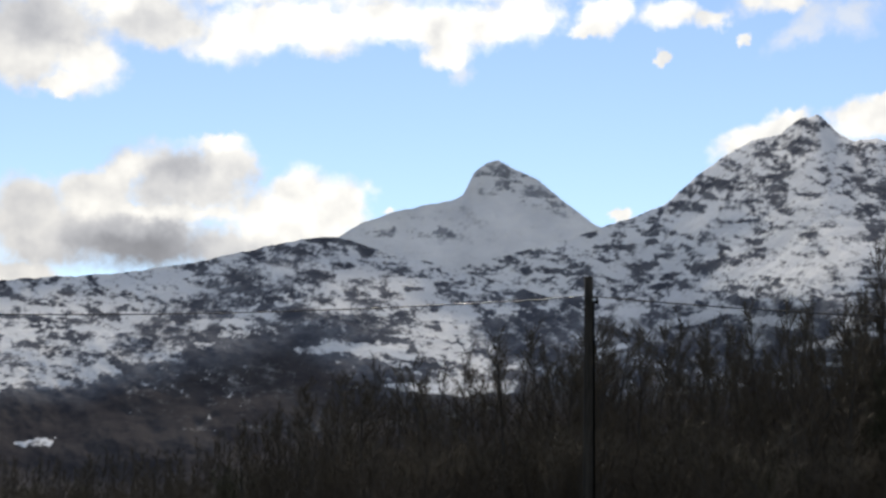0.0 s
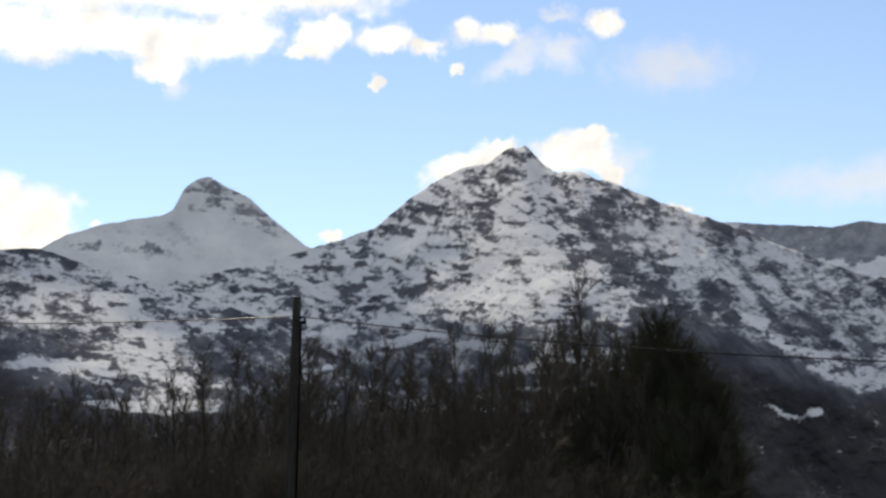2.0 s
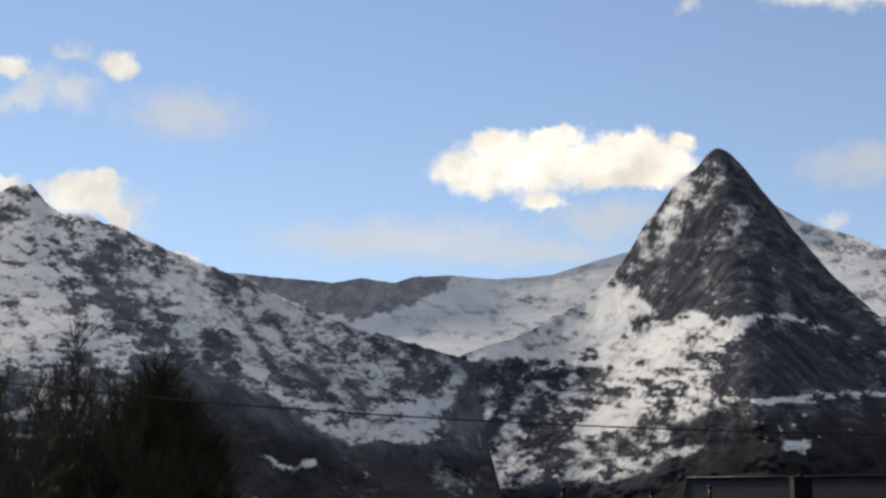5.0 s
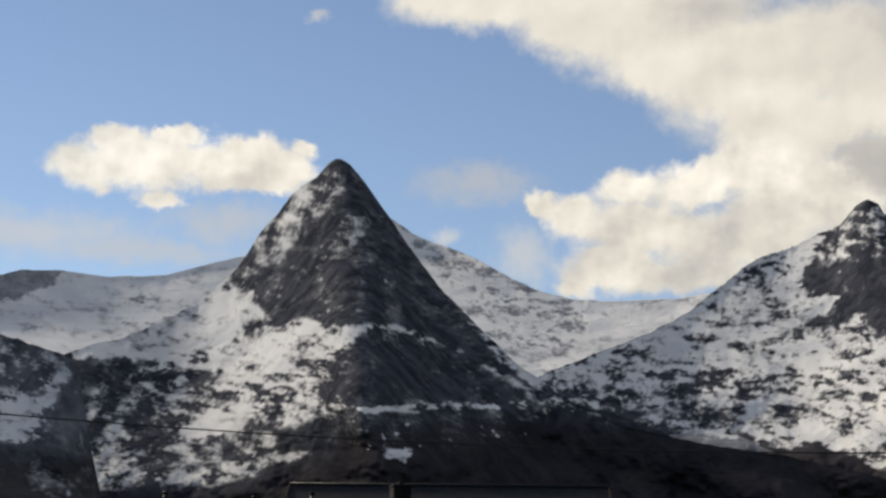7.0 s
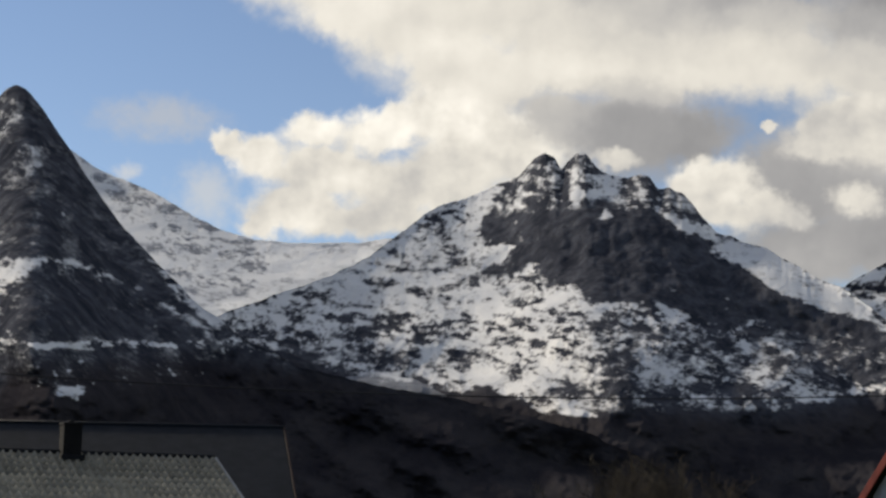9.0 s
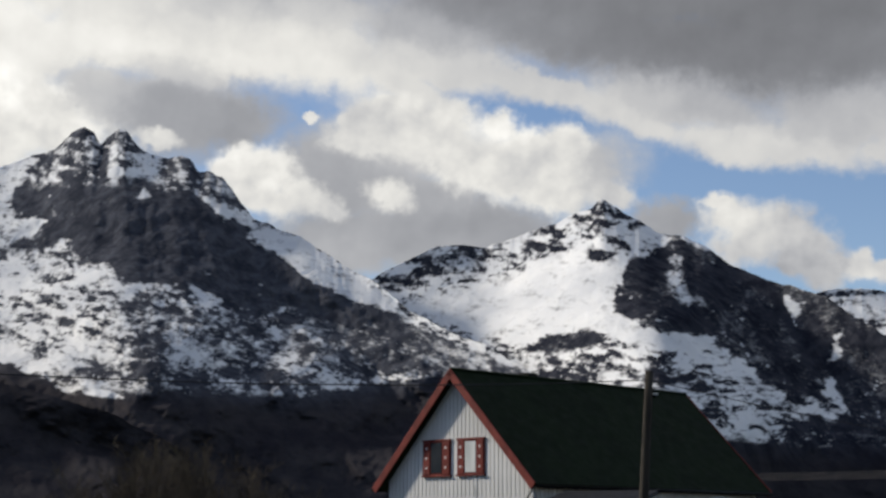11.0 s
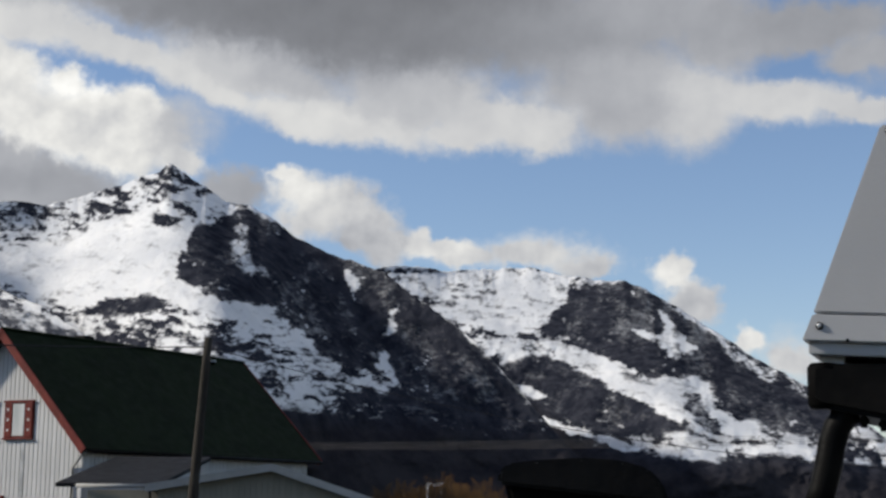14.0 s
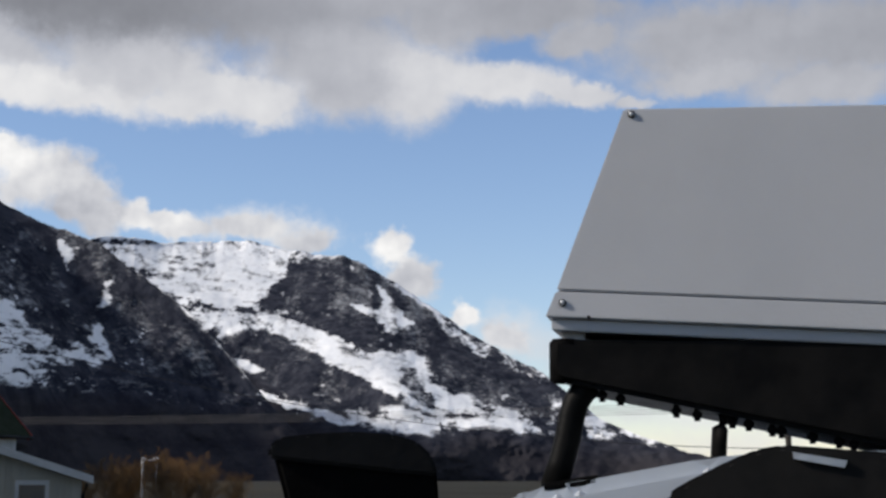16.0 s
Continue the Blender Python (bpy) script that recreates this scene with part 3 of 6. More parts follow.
def mountain(name, label, foot, far, cover, soft, rough, seed, crest, snowline, areas, bend=1.1, spur=None, stone=DARK_MOUNTAIN, even=1.0):
    """A mountainside from its foot (metres off) up to its crest and down behind, with a spur. even: how far the crest's distance follows its height. Crest and snow line: azimuth and height in degrees;
    areas of more or less snow: cover, softness of the edge, outline."""
    n = Field(seed)
    crest, snowline = np.array(crest), np.array(snowline)
    step = 0.06
    az = np.arange(crest[0, 0], crest[-1, 0] + step, step)
    top = np.interp(az, crest[:, 0], crest[:, 1])
    kernel = np.array([1, 2, 1]) / 4
    top[1:-1] = np.convolve(top, kernel, "valid")
    top = top + rough * 0.16 * (n.sum(az * 2.2, az * 0 + 3.1, 4, 0.5) - 0.5) + rough * 0.05 * (n.ridged(az * 4, az * 0 + 8.2, 2) - 0.5)
    low = -0.35
    rows = int((max(top) - low) / 0.05) + 2
    v = np.linspace(0, 1, rows)[:, None]
    top = np.maximum(top, low + 0.2)
    broad = blurred(top[None], 1, 14)[0]
    el = low + (broad - low) * v + (top - broad) * v ** np.clip(0.85 * (broad - low) / np.maximum(broad - top, 0.01), 2, 11)
    a = np.broadcast_to(az, el.shape)
    # snow
    wx = a + 0.5 * (n.sum(a * 1.3 + 50, el * 2 + 3, 4) - 0.5)
    wy = el + 0.35 * (n.sum(a * 1.1 + 90, el * 2 + 60, 4) - 0.5)
    wx = wx + 0.22 * (n.sum(a * 4.5 + 7, el * 6 + 21, 3, 0.7) - 0.5)
    wy = wy + 0.20 * (n.sum(a * 4.5 + 61, el * 6 + 44, 3, 0.7) - 0.5)
    line = np.interp(wx, snowline[:, 0], snowline[:, 1])
    snow = cover * ease(wy, line - soft * 0.4, line + soft)
    lie = snow.copy()
    for amount, edge, outline, *flat_share in areas:
        k = ease(inside(wx, wy, outline), -1.8 * edge, 1.5 * edge)
        snow = snow * (1 - k) + amount * k
        lie = lie * (1 - k) + (flat_share[0] if flat_share else amount) * k
    snow = np.clip(snow, 0, 1)
    # the mountainside: snowfields lie flatter than rock faces; spurs and gullies run down it
    lie = np.clip(blurred(lie, 10, 28), 0, 1)
    rise = np.cumsum(0.35 + bend * lie + 0.4 * (1 - v), axis=0) * (broad - low) ** even * max(broad - low) ** (1 - even)
    slope = blurred(rise / np.percentile(rise[-1], 85), 4, 40)
    # ribs of rock fan out from the top
    fan = (a - (spur[0] if spur else az[np.argmax(top)])) / (max(top) + 7 - el)
    ribs = n.ridged(fan * 11 + 40 + 0.5 * n.sum(a * 0.9, el * 0.9 + 33, 3), el * 0.45, 4)
    steep = blurred(1 - ease(lie, 0.25, 0.55), 3, 5)
    spurs = n.ridged(a * 0.20 + 0.22 * el, el * 0.16, 2) - 0.55
    gullies = n.sum(a * 0.7 + 0.5 * el, el * 0.9 + 20, 3) - 0.5
    knolls = n.sum(a * 1.8, el * 2.2 + 40, 3) - 0.5
    swells = n.sum(a * 0.35 - 0.3 * el, el * 0.5 + 70, 1) - 0.5
    span = far - foot
    bare = 1 - lie
    relief = -0.014 * (ribs - 0.5) * steep + blurred(0.13 * spurs * (0.25 + 0.75 * bare), 4, 8) + 0.06 * swells + (0.02 * gullies + 0.028 * knolls) * np.clip(1.15 * bare - 0.05, 0.04, 1)
    depth = foot + span * slope + span * rough * relief * np.clip(4 * v * (1.02 - v) + 0.15, 0, 1)
    if spur:
        # a ridge that runs from the top towards the valley: azimuth, reach to its left and right, metres
        at, left, right, metres = spur
        bent = a - 2.2 * (1 - v) + 1.1 * (n.sum(a * 0.25 + 77, el * 0.4 + 12, 1) - 0.5)
        side = blurred((1 - np.clip(np.where(bent < at, (at - bent) / left, (bent - at) / right), 0, 1)) ** 1.25, 3, 11)
        depth = depth - metres * side * np.sin(np.pi * np.clip(v, 0, 1)) ** 0.7
    depth = np.minimum(depth, 4850)
    # flecks of snow on rock and of rock in snow: drawn out along gentle slopes, down the gullies of steep rock
    bx, by = a + 0.35 * (n.sum(a * 2 + 11, el * 2.5 + 5, 3) - 0.5), el + 0.22 * (n.sum(a * 2 + 31, el * 2.5 + 15, 3) - 0.5)
    patches = n.sum(bx * 1.7 + 0.9 * by, by * 3.6, 6, 0.78)
    bands = n.ridged(bx * 0.9 + 0.5 * by, by * 4.2 + 70, 4)
    specks = n.sum(a * 7.5 + 2 * el + 3, el * 8.5 + 9, 2, 0.9)
    flecks = sum(w * (q - q.mean()) / q.std() for w, q in ((0.75, patches), (0.5 * (1 - steep), bands), (0.35, specks), (-0.75 * steep, ribs)))
    mid = 4 * snow * (1 - snow)
    snow = snow + (0.03 + 0.04 * ease(snow, 0.3, 0.6) + 0.38 * mid ** 2.5) * flecks * ease(snow, 0.0, 0.1)
    dots = ease(n.sum(a * 5.2 + 1.5 * el + 13, el * 6.4 + 29, 2, 0.8), 0.71, 0.84)
    dots = dots * ease(n.sum(a * 0.8 + 3, el * 1.1 + 5, 2), 0.42, 0.68)
    snow = snow + 0.42 * dots * ease(snow, 0.06, 0.13) * (1 - ease(snow, 0.3, 0.6))
    wood = 1 - ease(wy, line - 0.9, line + 0.3)
    # down behind the crest
    back = np.array([0.02, 0.06, 0.12])[:, None]
    rear = np.minimum(depth[-1:] + 260 * back / 0.12, 4960)
    x = np.vstack([depth, rear])
    height = np.vstack([depth * np.tan(np.radians(el)), depth[-1:] * np.tan(np.radians(el[-1:])) * (1 - np.array([0.05, 0.3, 0.75])[:, None])])
    a = np.broadcast_to(az, x.shape)
    pad = [np.vstack([q, np.repeat(q[-1:], 3, 0)]) for q in (snow, wood)]
    ob = sheet(name, np.sin(np.radians(a)) * x, np.cos(np.radians(a)) * x, EYE.z + height, stone, (("snow", pad[0]), ("wood", pad[1])))
    return tagged(ob, label, "mountain", kind="structure")


def ground_level(d):
    """The ground rises a little away from the stand."""
    return 1.3 * ease(np.asarray(d, float), 30, 110)


ring = np.concatenate([np.linspace(0, 60, 40), np.geomspace(64, 4990, 60)])[:, None]
turn = np.radians(np.linspace(0, 360, 241))[None]
rough_ground = Field(5)
gx, gy = ring * np.sin(turn), ring * np.cos(turn)
gz = ground_level(ring) + 0.25 * (rough_ground.sum(gx * 0.08, gy * 0.08) - 0.5) * ease(ring, 10, 40)
tagged(sheet("ground", gx, gy, gz, FIELD), "dull olive-brown spring grassland on the valley floor", "ground", kind="structure")

mountain('snowy_mountain', 'far snowy plateau with a dark shaded headwall', foot=2000, far=4750, cover=0.8, soft=0.5, rough=0.5, seed=11, bend=2, spur=None, even=1.0, stone=FAR_HAZE_MOUNTAIN,
         crest=[(19.74, 10.97), (21.00, 11.73), (23.77, 11.58), (25.05, 11.49), (26.10, 11.66), (27.36, 11.54), (28.09, 11.75), (29.43, 11.84), (31.15, 11.70), (33.29, 11.83), (34.57, 12.25), (36.06, 12.66), (38.61, 13.05), (40.88, 14.46), (41.73, 14.20), (42.59, 13.62), (44.51, 12.97), (46.02, 12.19), (47.31, 11.59), (48.60, 11.26), (50.30, 11.18), (52.44, 11.24), (53.72, 11.41), (55.85, 10.61), (57.73, 9.34)],
         snowline=[(19.91, 5.12), (56.65, 6.03)],
         areas=[
             # headwall: snow in shade, painted as grey rock with little snow
             (0.1, 0.12, [(20.99, 12.05), (29.55, 11.95), (29.03, 11.30), (28.09, 10.78), (25.90, 10.25), (22.73, 10.62)], -0.05),
             (0.05, 0.06, [(27.67, 11.81), (29.44, 11.83), (28.82, 11.40), (27.78, 11.50)]),
             (0.4, 0.05, [(31.49, 10.87), (33.32, 11.09), (35.28, 11.41), (35.27, 11.21), (33.31, 10.85)]),
             (0.4, 0.05, [(31.89, 10.05), (33.91, 10.33), (35.26, 10.61), (35.25, 10.37), (33.30, 9.93)]),
             (0.4, 0.05, [(31.68, 9.44), (33.89, 9.62), (35.24, 9.80), (35.24, 9.60), (33.29, 9.32)]),
             (0.35, 0.1, [(41.73, 14.26), (42.70, 13.62), (44.51, 12.97), (47.31, 11.63), (46.89, 11.41), (44.77, 11.73), (43.27, 12.41)]),
             # saddle: its shade is painted as a thinner snow cover
             (0.6, 0.2, [(43.48, 12.52), (48.17, 11.19), (49.03, 10.58), (48.21, 9.31), (45.67, 9.68)]),
         ])

mountain('snowy_mountain', 'distant rounded dome peak covered in shaded snow', foot=3450, far=4300, cover=0.9, soft=0.5, rough=0.6, seed=12, bend=1.1, spur=None, even=1.0, stone=FAR_HAZE_MOUNTAIN,
         crest=[(-5.78, 8.81), (-3.31, 10.48), (-2.05, 10.94), (0.07, 11.42), (0.49, 11.64), (0.90, 12.49), (1.36, 12.81), (1.79, 12.95), (2.29, 12.66), (3.26, 12.26), (4.34, 11.40), (5.41, 10.64), (6.88, 9.96), (9.59, 8.11)],
         snowline=[(-5.99, 4.02), (9.58, 4.40)],
         areas=[
             (0.84, 0.1, [(-3.10, 10.38), (0.29, 11.32), (3.50, 10.55), (0.12, 9.64)]),
             (0.6, 0.14, [(0.90, 12.49), (1.79, 13.03), (3.47, 12.22), (5.19, 10.68), (3.49, 11.07), (2.20, 11.68), (1.13, 11.76)]),
             (0.5, 0.1, [(-3.30, 10.27), (-0.76, 10.56), (0.74, 10.29), (-2.02, 9.89)]),
         ])

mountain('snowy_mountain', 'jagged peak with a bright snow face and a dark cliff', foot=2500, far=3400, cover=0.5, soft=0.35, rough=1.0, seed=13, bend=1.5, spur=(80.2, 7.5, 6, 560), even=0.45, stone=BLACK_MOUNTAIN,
         crest=[(65.19, 3.74), (66.60, 5.76), (68.06, 7.42), (69.20, 8.28), (70.35, 9.35), (71.54, 10.01), (72.55, 10.53), (73.37, 10.66), (74.62, 10.54), (75.65, 10.89), (77.32, 11.45), (77.95, 11.78), (78.59, 11.94), (78.86, 12.22), (79.00, 12.41), (79.22, 12.21), (79.44, 12.00), (80.30, 11.52), (81.16, 11.00), (82.01, 10.91), (83.08, 10.29), (83.72, 9.77), (85.21, 9.14), (86.27, 8.83), (87.11, 8.51), (87.95, 7.88), (88.99, 7.15), (90.02, 6.41), (91.04, 5.48), (92.04, 4.34), (93.42, 2.81), (94.78, 1.40)],
         snowline=[(70.03, 5.07), (75.48, 5.09), (79.57, 4.42), (82.71, 3.41), (85.83, 3.22), (87.91, 3.22), (94.02, 2.60)],
         areas=[
             (0.45, 0.12, [(70.46, 9.35), (71.54, 10.12), (73.37, 10.74), (74.83, 10.55), (77.32, 11.49), (78.29, 10.95), (76.52, 9.97), (74.87, 9.41), (72.20, 9.01)]),
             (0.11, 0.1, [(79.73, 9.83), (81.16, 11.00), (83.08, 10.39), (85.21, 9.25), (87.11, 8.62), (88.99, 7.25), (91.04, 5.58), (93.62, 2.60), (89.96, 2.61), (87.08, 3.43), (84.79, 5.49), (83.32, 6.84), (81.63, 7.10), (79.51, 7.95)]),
             (0.62, 0.1, [(77.12, 11.34), (79.00, 12.54), (81.59, 10.90), (80.75, 10.06), (79.68, 10.35), (78.29, 10.75)]),
             (0.84, 0.08, [(71.21, 8.46), (74.87, 9.37), (76.52, 9.97), (78.19, 10.81), (78.67, 9.86), (79.72, 10.42), (79.86, 9.83), (79.47, 8.11), (81.20, 7.34), (83.10, 7.19), (82.58, 6.52), (80.79, 6.71), (78.68, 7.48), (76.19, 6.81), (74.11, 7.38)]),
             (0.12, 0.08, [(75.89, 6.68), (77.01, 7.38), (78.68, 7.52), (79.32, 7.11), (78.28, 6.72)]),
             (0.35, 0.12, [(77.03, 6.45), (80.38, 6.40), (82.91, 5.27), (82.07, 4.85), (78.71, 5.86)]),
             (0.72, 0.05, [(82.37, 6.52), (83.42, 6.69), (84.79, 5.49), (87.71, 4.35), (87.08, 4.21), (84.58, 4.83)]),
             (0.72, 0.05, [(86.84, 5.49), (87.20, 5.49), (87.75, 4.35), (86.98, 4.77)]),
             (0.8, 0.05, [(85.74, 8.62), (86.16, 8.20), (85.95, 7.58), (85.74, 7.99)]),
             (0.6, 0.05, [(87.63, 7.36), (87.41, 6.32), (87.10, 6.12), (87.31, 6.95)]),
             (0.3, 0.1, [(81.59, 10.90), (82.24, 9.44), (82.88, 8.19), (81.61, 8.60), (81.38, 10.06)]),
             (0.12, 0.15, [(85.00, 5.49), (86.88, 5.49), (87.09, 4.87), (85.84, 4.87)]),
         ])

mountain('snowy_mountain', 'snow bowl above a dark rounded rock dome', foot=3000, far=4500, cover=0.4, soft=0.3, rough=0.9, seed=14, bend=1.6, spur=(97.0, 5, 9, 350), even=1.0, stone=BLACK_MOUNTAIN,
         crest=[(83.32, 6.94), (85.42, 8.10), (86.90, 8.70), (88.17, 8.82), (89.22, 8.60), (90.06, 8.70), (91.31, 8.72), (92.55, 8.76), (93.78, 8.43), (94.27, 8.44), (95.33, 8.29), (96.18, 8.24), (96.70, 8.03), (97.44, 7.61), (98.68, 6.81), (99.27, 6.46), (100.74, 5.42), (102.21, 4.58), (103.46, 3.95), (104.29, 3.32), (105.51, 2.29), (106.94, 1.67), (108.36, 1.15), (109.57, 0.84), (110.96, 0.34), (113.31, -0.36)],
         snowline=[(89.03, 5.13), (91.55, 4.31), (93.23, 3.49), (95.31, 2.35), (97.38, 1.84), (99.44, 1.63), (101.36, 1.88), (104.26, 1.47), (108.37, 1.25)],
         areas=[
             (0.1, 0.1, [(90.91, 5.04), (93.22, 5.57), (95.32, 4.53), (97.40, 3.49), (98.63, 2.66), (95.31, 2.45), (93.23, 3.49)]),
             (0.76, 0.08, [(86.88, 8.75), (88.13, 8.98), (91.10, 8.80), (94.27, 8.61), (93.85, 7.45), (93.01, 6.62), (91.96, 6.30), (90.06, 6.70), (88.15, 7.83)]),
             (0.45, 0.08, [(87.30, 8.65), (88.98, 8.64), (88.99, 8.26), (87.73, 8.14)]),
             (0.12, 0.08, [(93.05, 6.57), (94.49, 8.19), (96.18, 8.33), (97.44, 7.65), (98.89, 6.60), (100.53, 5.54), (104.16, 3.45), (103.52, 2.44), (101.30, 2.75), (99.88, 3.69), (98.86, 4.73), (96.99, 4.69), (94.90, 5.74)]),
             (0.75, 0.04, [(97.43, 7.23), (98.05, 6.39), (98.67, 5.77), (97.83, 5.25), (97.42, 5.77), (96.38, 6.40), (97.53, 6.29)]),
             (0.55, 0.06, [(99.10, 6.59), (100.33, 5.54), (102.15, 4.49), (103.35, 3.66), (101.95, 4.39), (99.91, 5.44)]),
             (0.8, 0.06, [(92.59, 6.40), (93.22, 6.30), (94.90, 5.74), (96.99, 4.69), (98.66, 4.73), (99.47, 3.69), (101.30, 2.61), (99.66, 2.41), (97.60, 3.38), (95.32, 4.53), (93.85, 5.32)]),
             (0.2, 0.05, [(98.03, 4.11), (98.65, 4.11), (99.66, 2.76), (98.84, 2.76)]),
             (0.72, 0.06, [(90.27, 6.22), (92.17, 6.24), (91.86, 5.46), (91.12, 5.56)]),
             (0.72, 0.04, [(91.55, 4.69), (93.22, 3.99), (93.02, 3.80), (91.76, 4.42)]),
             (0.8, 0.04, [(92.81, 3.28), (95.31, 2.56), (96.55, 2.15), (95.93, 2.04), (93.23, 3.03)]),
         ])

mountain('snowy_mountain', 'dark twin-topped rock peak above patchy snowfields', foot=2100, far=3500, cover=0.55, soft=0.3, rough=1.0, seed=15, bend=1.6, spur=(61.0, 7, 9, 330), even=1.0, stone=DARK_MOUNTAIN,
         crest=[(43.72, 5.91), (45.74, 7.39), (47.38, 8.46), (49.06, 9.12), (50.32, 9.59), (51.59, 10.08), (52.87, 10.72), (53.93, 11.56), (55.00, 12.29), (55.65, 12.70), (56.72, 13.01), (57.79, 13.41), (58.65, 13.81), (59.09, 14.36), (59.52, 14.60), (59.94, 14.34), (60.14, 13.88), (60.40, 14.29), (60.79, 14.58), (61.11, 14.51), (61.51, 13.94), (62.03, 13.72), (62.65, 13.55), (63.08, 13.68), (63.49, 13.62), (63.78, 13.14), (64.20, 13.16), (64.71, 13.00), (65.29, 12.25), (65.90, 11.53), (66.54, 11.30), (67.82, 10.79), (69.10, 9.95), (70.36, 9.32), (71.19, 8.70), (72.02, 8.07), (73.25, 7.44), (74.48, 7.02), (76.28, 5.98), (77.63, 4.56), (79.14, 2.76)],
         snowline=[(46.13, 8.23), (49.09, 7.24), (50.78, 6.74), (52.88, 6.19), (56.65, 6.13), (60.77, 5.59), (61.56, 5.39), (65.33, 5.24), (67.00, 4.95), (69.09, 5.17), (73.22, 5.80), (77.27, 5.77)],
         areas=[
             (0.68, 0.15, [(48.18, 10.98), (53.72, 11.25), (55.86, 11.87), (57.56, 11.85), (58.39, 11.11), (56.90, 10.19), (58.80, 10.16), (61.89, 8.97), (58.77, 8.92), (54.56, 8.53), (51.60, 8.72), (49.48, 9.33)]),
             (0.45, 0.15, [(47.38, 8.46), (51.60, 8.52), (56.67, 8.52), (58.75, 7.67), (56.66, 7.69), (52.46, 7.48), (49.30, 7.45)]),
             (0.42, 0.1, [(54.36, 11.66), (55.65, 12.81), (58.65, 13.91), (57.99, 12.68), (55.86, 11.87)]),
             (0.07, 0.07, [(59.52, 14.72), (58.55, 13.81), (57.35, 12.48), (56.96, 11.54), (57.34, 11.23), (58.39, 11.09), (57.96, 10.59), (56.90, 10.19), (57.95, 10.05), (59.22, 10.41), (60.88, 9.71), (62.10, 8.92), (63.54, 9.24), (64.94, 8.59), (66.32, 8.10), (67.33, 8.52), (68.88, 8.26), (68.93, 9.06), (66.03, 10.59), (64.65, 11.67), (63.86, 12.52), (63.59, 13.66), (61.11, 14.68)]),
             (0.4, 0.1, [(58.65, 13.81), (59.52, 14.62), (60.14, 13.88), (59.48, 12.65), (57.78, 12.26), (57.57, 12.68)]),
             (0.36, 0.12, [(58.55, 13.81), (59.52, 14.83), (61.12, 14.78), (63.70, 13.76), (64.81, 12.99), (65.17, 11.95), (63.44, 12.33), (61.80, 12.90), (60.74, 12.62), (59.05, 12.45)]),
             (0.5, 0.07, [(60.91, 11.16), (61.78, 12.38), (62.60, 11.74), (61.95, 11.14)]),
             (0.72, 0.04, [(62.18, 10.26), (62.96, 10.24), (63.46, 9.96), (62.54, 9.99)]),
             (0.25, 0.1, [(63.70, 13.76), (64.91, 12.99), (65.68, 11.79), (64.86, 11.86), (64.08, 12.71)]),
             (0.06, 0.07, [(59.32, 10.23), (60.61, 9.68), (61.68, 9.04), (63.59, 9.11), (66.14, 8.02), (67.09, 8.27), (69.09, 7.24), (73.23, 6.10), (76.27, 5.78), (72.01, 7.61), (70.35, 8.39), (67.83, 9.22), (66.12, 10.40), (64.62, 11.60), (63.54, 12.21), (60.55, 11.94)]),
             (0.8, 0.05, [(64.07, 12.18), (64.50, 12.23), (65.69, 11.40), (67.82, 10.83), (70.15, 9.22), (71.81, 7.97), (70.35, 8.49), (68.25, 9.11), (66.12, 10.78)]),
             (0.22, 0.1, [(67.09, 8.06), (69.09, 7.87), (71.80, 7.55), (76.08, 5.99), (73.22, 5.69), (69.09, 6.00), (66.99, 6.81)]),
             (0.78, 0.04, [(67.20, 7.69), (67.83, 7.49), (68.88, 6.82), (68.25, 6.93)]),
             (0.62, 0.1, [(54.56, 6.65), (57.49, 6.85), (58.72, 6.02), (61.37, 4.94), (59.73, 4.99), (57.48, 5.82), (55.18, 5.93)]),
             (0.3, 0.15, [(60.6, 8.4), (66.6, 7.9), (67.2, 5.0), (60.2, 5.2)]),
             (0.3, 0.08, [(49.08, 7.66), (54.56, 7.17), (57.50, 7.37), (56.65, 6.65), (53.72, 6.65), (50.36, 6.94)]),
         ])

